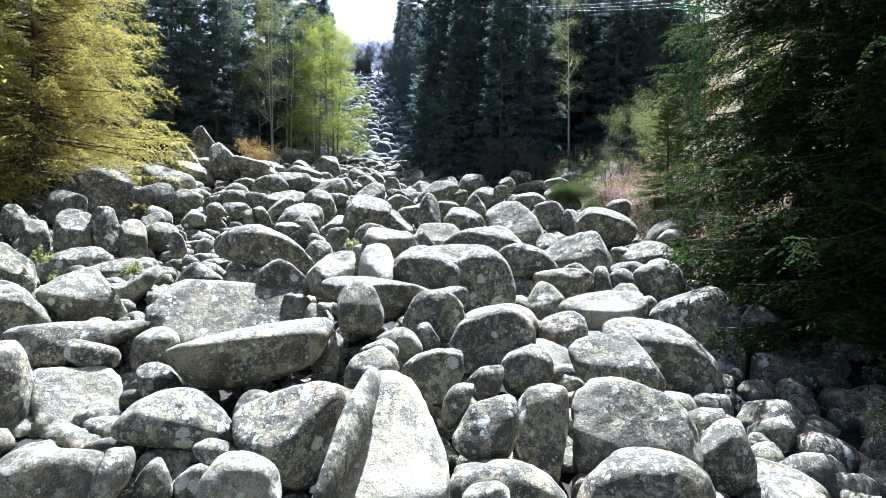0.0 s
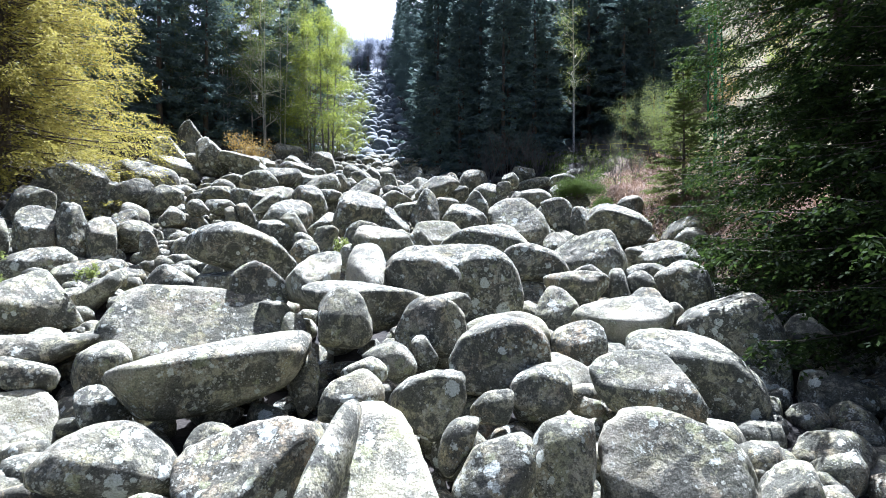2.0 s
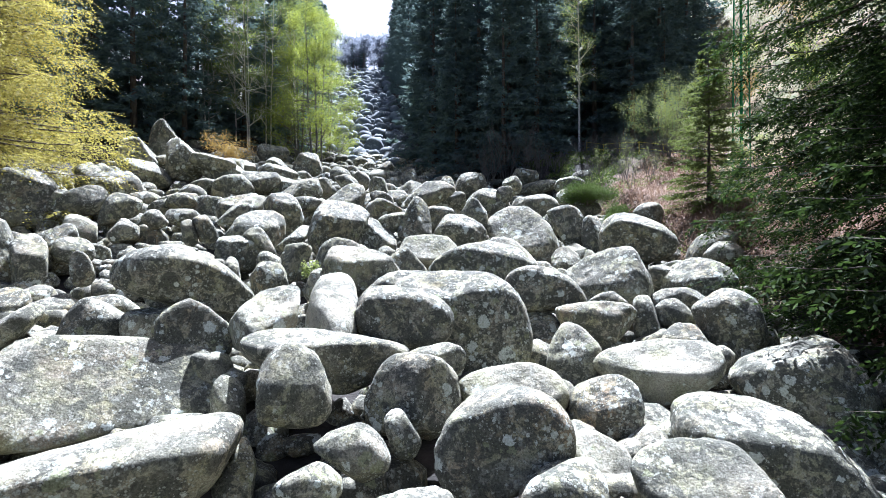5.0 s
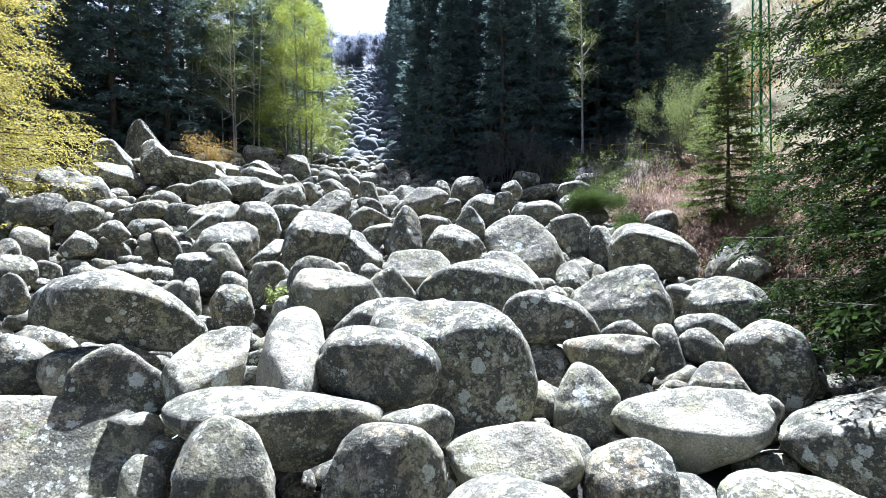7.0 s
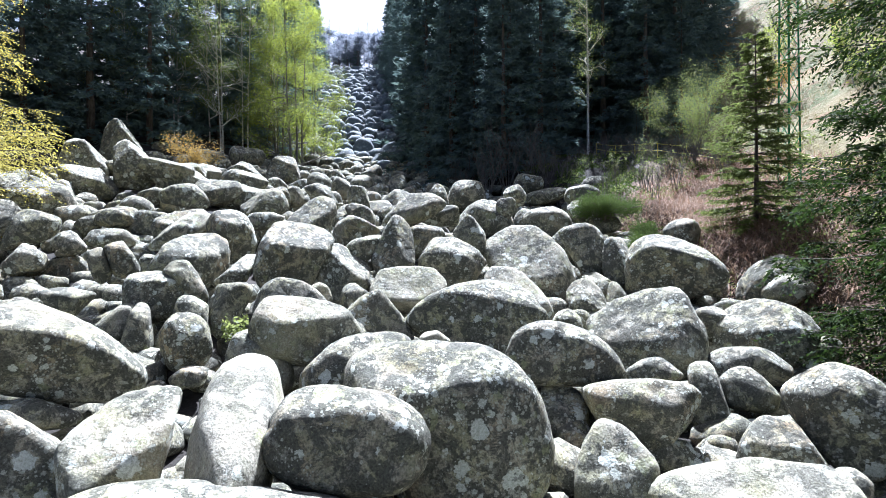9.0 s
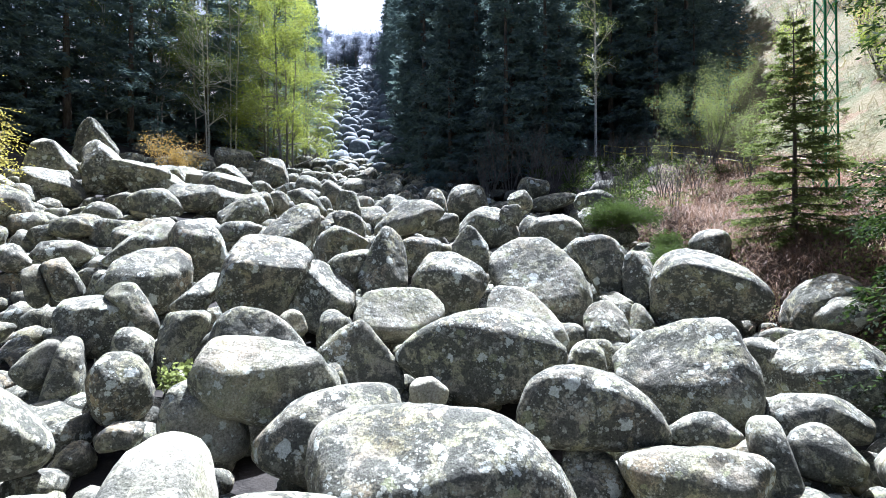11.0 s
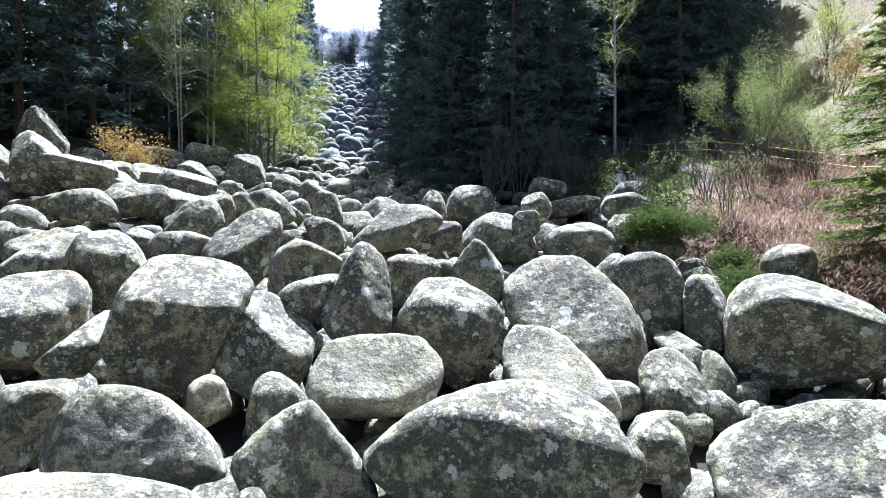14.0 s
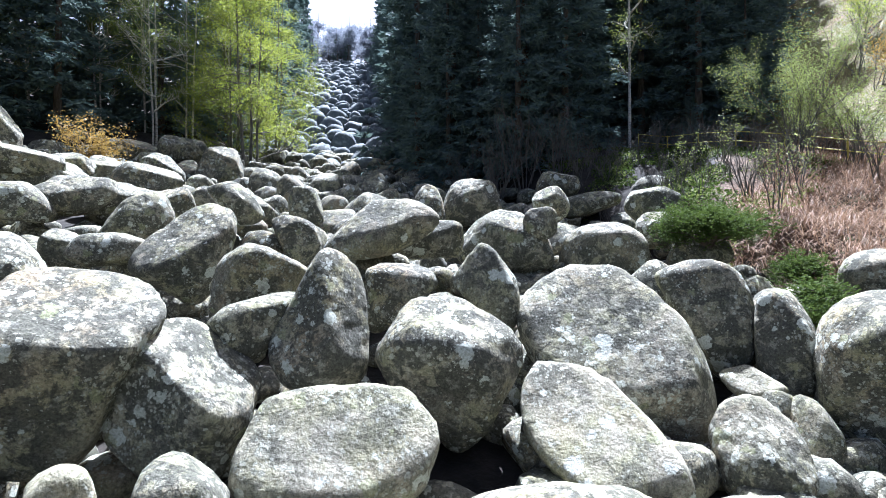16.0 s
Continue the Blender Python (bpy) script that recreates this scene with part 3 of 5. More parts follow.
S(0.70, 9.12, 0.04, -4, -18, 0.46, (-140, 0.56, -88, 0.54, -26, 0.49, 2, 0.54, 78, 0.60, 115, 0.43, 154, 0.40), (-0.3, -0.7, 0.6, 0.65))
S(0.25, 9.54, 0.28, -2, -16, 0.29, (-145, 0.35, -39, 0.15, -17, 0.18, 73, 0.41, 132, 0.28, 167, 0.24))
S(1.14, 12.76, 0.90, -6, -13, 0.73, (-157, 1.01, -100, 0.76, -54, 0.71, -8, 0.94, 26, 0.96, 58, 0.89, 87, 0.81, 130, 0.81, 167, 0.90), (0, -1, 0.1, 0.7), pale=0.12)
S(1.78, 11.82, 0.45, -11, -17, 0.47, (-158, 0.54, -82, 0.49, -39, 0.52, 10, 0.54, 66, 0.55, 111, 0.46, 149, 0.50))
S(2.98, 13.62, -0.28, -15, -17, 0.69, (-157, 0.28, -135, 0.35, -24, 0.78, 19, 0.44, 64, 0.75, 112, 1.08), (0.1, -0.7, 0.7, 0.45), pale=0.74)
S(3.77, 11.92, 0.48, -23, -16, 0.72, (-155, 0.96, -118, 0.72, -90, 0.56, -23, 1.00, 28, 0.72, 61, 0.67, 100, 0.69, 160, 1.01), (0, -0.6, 0.8, 0.5), (0, -1, -0.1, 0.75))
S(5.32, 13.29, 0.09, -27, -15, 1.15, (-133, 0.51, -97, 0.93, -26, 1.34, 5, 1.24, 38, 1.03, 61, 1.03, 86, 1.19, 113, 1.47, 150, 1.65), (0.1, -1, -0.1, 0.6), (0.1, -0.35, 0.9, 0.8), pale=0.15)
S(7.08, 15.18, 0.67, -30, -10, 1.12, (-124, 0.49, -20, 1.26, 17, 0.94, 34, 0.98, 82, 1.31, 118, 1.35, 152, 1.33), pale=0.05)
S(0.86, 11.24, 0.34, -5, -19, 0.29, (-157, 0.36, -88, 0.30, -29, 0.33, 14, 0.37, 97, 0.27, 135, 0.26))
S(-0.22, 10.74, 0.52, 3, -19, 0.50, (-144, 0.51, -108, 0.48, -45, 0.52, -9, 0.57, 45, 0.76, 100, 0.48, 141, 0.49), (0.2, -1, 0.2, 0.65), pale=0.15)
S(-1.00, 12.59, 0.82, 7, -14, 0.39, (-127, 0.23, -63, 0.44, 13, 0.48, 38, 0.46, 100, 0.36, 124, 0.39))
S(-1.30, 9.97, 0.88, 12, -18, 0.37, (-166, 0.52, -95, 0.38, -73, 0.35, 4, 0.48, 47, 0.42, 113, 0.27, 151, 0.32), (-0.1, -0.6, 0.8, 0.6), pale=0.49)
S(-1.31, 11.33, 0.92, 10, -15, 0.27, (-167, 0.38, -105, 0.24, -79, 0.27, -1, 0.40, 57, 0.30, 109, 0.19, 119, 0.21))
S(-0.33, 13.13, 0.91, 3, -12, 0.27, (-162, 0.22, -91, 0.36, -25, 0.32, 30, 0.17, 89, 0.36, 149, 0.33))
S(-2.64, 12.57, 0.39, 17, -16, 0.37, (-160, 0.28, -50, 0.44, -4, 0.27, 29, 0.46, 146, 0.23))
S(6.99, 17.81, 1.78, -36, -15, 0.79, (-157, 0.65, -136, 0.53, -82, 0.84, -11, 0.76, 22, 0.72, 64, 0.81, 113, 0.89, 150, 0.93), (0, -1, -0.2, 0.65), pale=0.1)
S(6.33, 19.29, 1.90, -25, -10, 0.42, (-156, 0.46, -92, 0.39, -45, 0.49, 36, 0.32, 93, 0.43, 141, 0.47))
S(5.70, 19.33, 1.65, -23, -11, 0.51, (-177, 0.42, -85, 0.77, 18, 0.18, 69, 0.63, 143, 0.68))
S(4.00, 18.32, 1.70, -17, -12, 0.68, (-156, 0.73, -143, 0.63, -99, 0.61, -40, 0.56, -26, 0.66, 53, 0.97, 89, 0.66, 105, 0.71), (0, -1, -0.3, 0.6))
S(5.87, 17.51, 1.46, -32, -18, 0.52, (-167, 0.67, -83, 0.46, -17, 0.63, 37, 0.38, 88, 0.48, 126, 0.55, 166, 0.59), (0, -0.5, 0.85, 0.65))
S(6.06, 16.30, 1.33, -31, -15, 0.24, (-180, 0.23, -143, 0.20, -57, 0.24, -8, 0.20, 55, 0.24, 114, 0.29))
S(6.87, 20.23, 2.14, -29, -11, 0.53, (-153, 0.69, -87, 0.36, -21, 0.70, 57, 0.47, 93, 0.39, 129, 0.58))
S(8.14, 21.76, 2.53, -31, -8, 0.84, (-145, 1.06, -99, 0.69, -60, 0.91, 11, 0.94, 50, 0.80, 74, 0.75, 119, 0.83, 153, 0.93), (-0.2, -0.55, 0.8, 0.6))
S(5.26, 21.24, 2.52, -29, -16, 1.05, (-162, 1.26, -134, 1.03, -92, 0.97, -49, 1.12, 13, 1.04, 30, 1.00, 84, 1.15, 121, 1.07, 144, 1.24), (-0.2, -0.7, 0.7, 0.6), pale=0.45)
S(2.97, 19.43, 2.57, -13, -11, 0.69, (-169, 1.11, -117, 0.76, -83, 0.58, -1, 1.10, 43, 0.72, 73, 0.57, 98, 0.64, 138, 0.92), (0, -1, 0.2, 0.7), pale=0.1)
S(4.61, 19.35, 2.25, -21, -12, 0.33, (-167, 0.53, -90, 0.24, -54, 0.37, 48, 0.28, 94, 0.26, 127, 0.31))
S(2.89, 19.14, 1.29, -13, -18, 0.51, (-177, 0.42, -154, 0.45, -49, 0.54, -12, 0.38, 29, 0.53, 73, 0.75, 123, 0.79))
S(2.43, 18.17, 0.84, -11, -22, 0.38, (-86, 0.58, -14, 0.35, 19, 0.24, 48, 0.39, 169, 0.20))
S(1.42, 21.37, 2.93, -5, -15, 0.97, (-131, 1.06, -121, 0.91, -85, 0.88, -59, 0.96, -18, 1.42, 34, 1.37, 61, 1.12, 94, 0.91, 112, 0.91, 138, 1.16), (0, -1, 0.1, 0.62), (0.2, -0.45, 0.85, 0.75), pale=0.15)
S(2.80, 24.27, 3.12, -17, -19, 0.82, (-163, 0.85, -129, 0.62, -70, 0.89, 8, 0.85, 41, 0.56, 50, 0.56, 70, 0.74, 130, 1.23), (0, -0.65, 0.75, 0.35), pale=0.66)
S(3.38, 25.74, 3.86, -18, -11, 1.15, (-172, 1.33, -122, 0.77, -84, 1.39, -12, 1.40, -0, 1.30, 35, 1.10, 43, 1.09, 61, 1.22, 92, 1.50, 122, 1.69), (0.05, -0.72, 0.7, 0.42), (0.3, -1, -0.5, 0.7), pale=0.45)
S(4.62, 24.25, 3.06, -19, -10, 0.53, (-163, 0.49, -109, 0.56, -39, 0.59, 10, 0.49, 44, 0.54, 85, 0.65, 160, 0.58), (-0.4, -0.6, 0.65, 0.6), (0.5, -0.5, 0.7, 0.6), cracks=0.05)
S(3.71, 22.68, 2.60, -17, -14, 0.39, (-163, 0.50, -96, 0.42, -57, 0.46, 10, 0.39, 51, 0.41, 120, 0.37, 155, 0.32))
S(7.37, 24.75, 3.92, -30, -5, 1.04, (-165, 1.48, -80, 0.91, -60, 1.05, -1, 1.33, 48, 0.90, 65, 0.82, 88, 1.01, 123, 1.35, 167, 1.43), (0, -1, -0.45, 0.55), (0.2, -0.2, 0.9, 0.75), pale=0.12)
S(5.25, 26.84, 4.34, -26, -6, 0.75, (-150, 0.36, -73, 0.96, -14, 0.80, 9, 0.69, 28, 0.73, 84, 0.98, 113, 0.96), (0, -1, 0.3, 0.7), pale=0.1)
S(6.05, 26.02, 4.05, -32, -8, 0.53, (-177, 0.40, -147, 0.54, -72, 0.77, -1, 0.40, 30, 0.46, 64, 0.69, 134, 0.72), (-0.3, -0.9, 0.3, 0.7))
S(5.29, 25.54, 3.54, -30, -12, 0.33, (-175, 0.44, -122, 0.25, -58, 0.27, -36, 0.35, 61, 0.21, 109, 0.33), (0, -0.6, 0.8, 0.5), pale=0.57)
S(5.61, 24.78, 2.93, -34, -17, 0.45, (-169, 0.31, -136, 0.41, -51, 0.54, -4, 0.34, 31, 0.39, 63, 0.54, 144, 0.50), (-0.6, -0.7, 0.4, 0.6))
S(0.90, 24.78, 3.91, -1, -13, 0.78, (-153, 0.69, -134, 0.62, -48, 0.81, -24, 0.78, 52, 0.85, 56, 0.85, 101, 1.02, 121, 1.03, 158, 0.98), (-0.2, -0.9, -0.45, 0.6), (0.2, -0.4, 0.9, 0.75), pale=0.2)
S(-0.26, 23.20, 3.52, 11, -19, 0.65, (-163, 0.95, -95, 0.60, -82, 0.60, -30, 0.96, 34, 0.87, 88, 0.64, 94, 0.65, 153, 0.83), (0, -0.72, 0.7, 0.38), pale=0.61)
S(-0.76, 24.80, 4.59, 12, -7, 0.62, (-162, 0.67, -154, 0.73, -90, 0.89, -59, 0.89, -2, 0.64, 9, 0.64, 36, 0.79, 75, 0.93, 150, 0.44, 153, 0.41), (0.6, -0.7, 0.4, 0.6), (-0.5, -0.8, 0.3, 0.65), pale=0.2)
S(-3.21, 23.42, 4.27, 21, -5, 0.89, (-158, 1.05, -130, 1.06, -80, 0.98, -29, 0.64, -28, 0.64, 65, 1.08, 85, 1.07, 139, 0.94, 161, 0.85), (0.1, -0.45, 0.88, 0.5), (0, -1, -0.3, 0.6), pale=0.25)
S(-2.08, 23.85, 3.83, 14, -7, 0.73, (-132, 0.84, -102, 0.84, -32, 0.78, -8, 0.81, 49, 0.71, 64, 0.76, 146, 0.67, 164, 0.67), (0.5, -0.4, 0.75, 0.55), (-0.4, -1, 0.1, 0.65), pale=0.15)
S(-6.34, 24.25, 4.22, 32, -4, 0.84, (-135, 0.90, -104, 0.79, -53, 0.78, -26, 0.92, 16, 1.12, 73, 0.92, 114, 0.63, 146, 0.68), (0, -0.5, 0.85, 0.6))
S(-5.75, 25.91, 4.95, 26, -1, 0.69, (-156, 0.53, -86, 0.83, -20, 0.75, 24, 0.64, 48, 0.66, 104, 0.83, 148, 0.76))
S(-7.46, 26.19, 5.13, 32, -0, 0.67, (-136, 0.90, -65, 0.26, -24, 0.62, 87, 0.65, 124, 0.33, 134, 0.34), pale=0.66)
S(-4.69, 23.31, 3.97, 28, -6, 0.48, (-144, 0.62, -89, 0.48, -32, 0.37, -16, 0.42, 100, 0.40, 131, 0.13), (0, -0.5, 0.85, 0.5), pale=0.66)
S(-5.45, 22.20, 3.72, 34, -8, 0.50, (-144, 0.14, -48, 0.68, 7, 0.44, 28, 0.34, 82, 0.60, 125, 0.61))
S(-6.05, 21.95, 3.49, 37, -9, 0.62, (-174, 0.65, -105, 0.63, -86, 0.61, -22, 0.72, 21, 0.66, 60, 0.64, 95, 0.62, 147, 0.66))
S(-4.81, 21.05, 3.15, 34, -12, 0.37, (-168, 0.32, -106, 0.43, -48, 0.46, -1, 0.36, 49, 0.41, 92, 0.46, 157, 0.35))
S(-4.11, 21.52, 3.18, 29, -12, 0.51, (-175, 0.47, -132, 0.63, -45, 0.25, -33, 0.25, -7, 0.43, 82, 0.67, 106, 0.64, 160, 0.45), (0.3, -1, 0, 0.7))
S(-2.50, 20.87, 3.40, 22, -12, 0.60, (-171, 0.84, -97, 0.55, -87, 0.58, 28, 0.56, 45, 0.42, 72, 0.46, 110, 0.66, 154, 0.79), (0, -0.8, 0.5, 0.6))
S(-1.87, 19.11, 3.05, 23, -18, 0.71, (-147, 0.74, -110, 0.57, -80, 0.69, -54, 0.86, -14, 1.09, 38, 0.89, 68, 0.69, 85, 0.68, 119, 0.88, 156, 0.97), (0, -0.5, 0.85, 0.65), (0.1, -1, 0.05, 0.7), pale=0.41)
S(-1.43, 22.38, 3.27, 13, -11, 0.38, (-160, 0.40, -63, 0.32, -14, 0.35, 54, 0.40, 107, 0.49, 167, 0.38))
S(-0.78, 21.23, 2.69, 10, -17, 0.71, (-150, 0.55, -119, 0.61, -41, 0.88, -2, 0.82, 39, 0.58, 133, 0.76), (0.2, -0.9, 0.35, 0.5), pale=0.2)
S(-1.03, 20.31, 2.68, 13, -18, 0.25, (-180, 0.20, -150, 0.25, -41, 0.22, 8, 0.18, 26, 0.20, 105, 0.40))
S(-4.49, 20.10, 2.71, 36, -16, 0.52, (-179, 0.46, -152, 0.48, -88, 0.56, -68, 0.58, -6, 0.50, 18, 0.46, 53, 0.55, 88, 0.65, 138, 0.63), pale=0.05)
S(0.50, 19.71, 2.77, 2, -20, 0.22, (-172, 0.30, -91, 0.22, -31, 0.29, 45, 0.18, 92, 0.22, 151, 0.29), pale=0.74)
S(7.22, 22.46, 2.68, -35, -12, 0.39, (-180, 0.41, -132, 0.34, -44, 0.31, -21, 0.29, 64, 0.37, 112, 0.44))
S(8.23, 23.01, 2.91, -37, -10, 0.54, (-138, 0.57, -101, 0.30, -64, 0.32, 47, 0.48, 84, 0.26, 123, 0.43), pale=0.57)
S(9.73, 24.12, 3.57, -31, -3, 0.75, (-169, 1.00, -107, 0.88, -83, 0.74, 6, 0.82, 65, 0.76, 109, 0.69, 153, 0.72))
S(9.70, 23.40, 3.42, -32, -4, 0.49, (-171, 0.66, -95, 0.44, -55, 0.38, 40, 0.48, 88, 0.43, 133, 0.47))
S(8.76, 27.70, 4.97, -39, -2, 0.52, (-166, 0.57, -131, 0.59, -79, 0.50, -0, 0.55, 64, 0.55, 106, 0.49, 155, 0.54))
S(-5.94, 20.91, 2.63, 29, -8, 0.48, (-158, 0.40, -67, 0.71, -7, 0.36, 5, 0.36, 74, 0.81, 159, 0.28, 161, 0.27))
S(-6.50, 21.07, 2.97, 31, -7, 0.41, (-152, 0.42, -110, 0.46, -47, 0.35, -14, 0.31, 87, 0.49, 133, 0.20))
S(-2.64, 18.94, 2.61, 18, -11, 0.51, (-149, 0.51, -115, 0.40, -109, 0.43, -10, 0.64, 21, 0.51, 57, 0.51, 106, 0.57, 154, 0.54), pale=0.53)
S(-4.16, 19.51, 2.15, 25, -12, 0.25, (-155, 0.30, -83, 0.17, -19, 0.29, 79, 0.23, 123, 0.22))
S(-5.41, 17.18, 2.19, 37, -13, 0.46, (-123, 0.29, -97, 0.23, -56, 0.48, 59, 0.22, 89, 0.24, 129, 0.42))
S(-7.24, 20.66, 3.50, 34, -5, 0.39, (-134, 0.21, -127, 0.19, -47, 0.33, -37, 0.35, 72, 0.32, 101, 0.31))
S(-11.13, 25.63, 3.74, 35, -2, 0.80, (-175, 1.05, -97, 0.67, -53, 0.78, -12, 1.08, 24, 1.13, 105, 0.43, 115, 0.54), (0, -1, 0, 0.6))
S(-8.10, 23.24, 4.19, 32, -1, 0.33, (-171, 0.21, -107, 0.42, -22, 0.32, 21, 0.20, 110, 0.44))
S(-7.68, 23.48, 4.33, 30, -1, 0.42, (-160, 0.30, -83, 0.48, -22, 0.51, 30, 0.24, 118, 0.45))
S(1.75, 34.36, 6.91, -3, 5, 0.72, (-90, 0.76, 7, 0.90, 20, 0.83, 77, 0.73, 111, 0.71, 163, 0.74), pale=0.4)
S(2.41, 31.20, 5.70, -7, 1, 0.80, (-164, 1.17, -93, 0.78, -79, 0.86, 6, 1.11, 41, 0.82, 75, 0.77, 116, 0.74, 132, 0.79), pale=0.15)
S(4.77, 30.94, 5.52, -17, 0, 0.70, (-102, 0.66, -95, 0.63, -83, 0.71, 10, 0.92, 51, 0.69, 92, 0.65, 130, 0.82, 167, 0.96), pale=0.49)
S(1.54, 26.45, 4.93, -5, -4, 0.50, (-140, 0.37, -90, 0.68, -12, 0.57, 24, 0.39, 33, 0.38, 45, 0.42, 124, 0.62, 158, 0.52), (-0.4, -0.8, 0.4, 0.6))
S(6.93, 30.64, 5.45, -25, -0, 0.53, (-84, 0.43, -72, 0.42, 26, 0.57, 67, 0.45, 117, 0.46, 165, 0.62))
S(6.72, 32.85, 6.74, -21, 4, 0.54, (-135, 0.63, -80, 0.42, -16, 0.69, 60, 0.53, 96, 0.48, 154, 0.67))
S(5.62, 36.18, 7.01, -15, 5, 0.78, (-107, 0.55, -72, 0.33, -18, 1.11, 78, 0.56, 100, 0.35, 119, 0.50))
S(0.20, 26.43, 4.74, 4, -5, 0.47, (-177, 0.55, -68, 0.31, -49, 0.19, 39, 0.61, 84, 0.56, 105, 0.57))
S(-2.10, 26.58, 4.96, 18, -3, 0.60, (-169, 0.75, -66, 0.33, -26, 0.62, 47, 0.68, 78, 0.65, 113, 0.64, 158, 0.63), (0.2, -1, -0.3, 0.6))
S(-1.56, 24.70, 4.52, 18, -7, 0.43, (-141, 0.38, -58, 0.32, -34, 0.32, -1, 0.57, 102, 0.33, 131, 0.41))
S(-3.75, 27.55, 5.45, 25, -0, 0.76, (-126, 0.64, -70, 0.92, -27, 0.76, -20, 0.77, 5, 0.94, 82, 0.98, 118, 0.61, 140, 0.53), (-0.4, -0.6, 0.7, 0.55))
S(-0.33, 27.91, 5.89, 6, 2, 0.62, (-110, 0.71, -78, 0.46, -53, 0.52, 59, 0.76, 89, 0.57, 135, 0.47, 139, 0.48), (-0.3, -0.6, 0.7, 0.6))
S(0.43, 29.26, 5.73, 2, 1, 0.52, (-133, 0.67, -87, 0.39, -10, 0.82, 80, 0.48, 95, 0.38, 140, 0.62))
S(-2.54, 30.75, 5.68, 14, 1, 0.52, (-160, 0.33, -117, 0.48, -32, 0.57, 13, 0.54, 63, 0.57, 98, 0.67))
S(-4.21, 31.45, 6.68, 20, 5, 0.53, (-143, 0.31, -82, 0.55, 26, 0.42, 64, 0.45, 106, 0.55))
S(-9.24, 33.31, 7.13, 33, 5, 0.74, (-124, 0.58, -77, 0.44, -37, 0.71, 71, 0.60, 92, 0.48, 130, 0.62))
S(-5.50, 28.20, 5.52, 31, 0, 0.47, (-124, 0.44, -86, 0.30, -32, 0.50, 74, 0.38, 94, 0.32, 145, 0.49))
S(-15.00, 30.34, 6.54, 36, 4, 1.09, (-89, 1.03, -89, 1.03, -3, 1.43, 32, 1.13, 74, 0.88, 100, 1.04, 179, 1.32), (0, -0.5, 0.85, 0.6))
S(-12.46, 26.77, 5.24, 36, 2, 0.67, (-80, 0.52, -71, 0.46, -15, 0.71, 65, 0.64, 116, 0.57, 165, 0.58))
S(-10.52, 25.66, 4.78, 34, 0, 0.39, (-134, 0.30, -66, 0.35, 32, 0.31, 95, 0.38, 154, 0.42))
S(-10.89, 28.71, 5.71, 30, 3, 0.48, (-104, 0.37, -78, 0.34, 8, 0.66, 92, 0.36, 129, 0.43, 179, 0.68))
S(-10.10, 27.03, 4.88, 31, 1, 0.54, (-110, 0.34, -67, 0.39, 40, 0.56, 91, 0.39, 146, 0.60))
S(-11.13, 24.69, 4.31, 37, -1, 0.48, (-143, 0.52, -81, 0.43, -9, 0.53, 55, 0.39, 142, 0.32))
S(-9.65, 31.28, 6.70, 25, 5, 0.62, (-155, 0.83, -94, 0.44, -20, 0.93, 48, 0.59, 92, 0.51, 139, 0.72))
S(-8.85, 32.32, 6.94, 22, 5, 0.70, (-163, 1.00, -84, 0.48, -54, 0.61, 25, 1.04, 89, 0.55, 112, 0.51))
S(-6.00, 30.28, 6.25, 17, 4, 0.59, (-101, 0.57, -56, 0.58, 18, 0.72, 106, 0.44, 147, 0.44))
S(-1.06, 8.70, -0.17, 7, -20, 1.50, (-93, 1.18, -5, 1.12, 9, 1.09, 37, 1.26, 83, 1.31, 158, 0.55), (0.04, -0.55, 0.83, 0.22), pale=0.82)

# the boulders further off
B(-3.33, 10.16, -0.25, 0.98, 1.00, 1.35, 18, 20, 2.6, 0.20, 0.10)
B(0.29, 10.52, -0.11, 1.01, 0.72, 0.67, -2, 42, 2.6, 0.20, 0.00)
B(-3.13, 13.64, 1.23, 0.58, 0.64, 0.89, 13, 0, 2.4, 0.10, 0.00)
B(4.88, 9.55, -0.50, 0.97, 0.93, 1.17, -27, 0, 2.6, 0.10, 0.00)
B(-13.32, 16.72, 2.23, 2.15, 1.72, 1.84, 39, -20, 3.0, 0.30, 0.00)
B(-12.63, 19.32, 2.59, 2.17, 1.26, 0.95, 33, 6, 2.6, 0.10, 0.00)
B(-7.96, 18.53, 2.13, 1.55, 1.02, 0.87, 23, 0, 2.3, 0.10, 0.00)
B(-6.10, 17.00, 2.05, 1.27, 0.89, 0.82, 33, 20, 2.5, 0.10, 0.00)
B(6.67, 27.03, 3.89, 1.19, 1.29, 1.92, -32, 10, 2.6, 0.10, 0.00)
B(11.45, 27.59, 4.57, 2.28, 1.60, 1.48, -28, 10, 2.6, 0.30, 0.00)
B(-12.60, 24.60, 4.31, 1.12, 1.04, 1.26, 37, 0, 3.0, 0.05, 0.00)
B(-14.13, 27.13, 5.70, 2.18, 1.35, 1.09, 36, 8, 3.0, 0.20, 0.10)
B(-11.77, 30.20, 5.69, 1.94, 1.28, 1.09, 28, 0, 2.8, 0.10, 0.00)
B(-7.67, 17.58, 1.97, 1.50, 1.13, 1.15, 38, -14, 2.6, 0.10, 0.00)
B(-7.98, 27.55, 5.34, 1.97, 1.27, 1.05, 22, 14, 2.8, 0.10, 0.00)
B(-17.54, 37.47, 9.22, 2.49, 1.92, 1.93, 31, -14, 3.5, 0.20, -0.10, (0.6, -0.3, 0.7, 0.6), (-0.3, -0.9, 0.2, 0.6))
B(-17.37, 40.42, 10.61, 2.32, 2.15, 2.59, 28, -8, 3.5, 0.20, -0.05, (0.6, -0.2, 0.75, 0.5), (0.3, -0.9, 0.1, 0.6), (-0.7, -0.5, 0.1, 0.7))
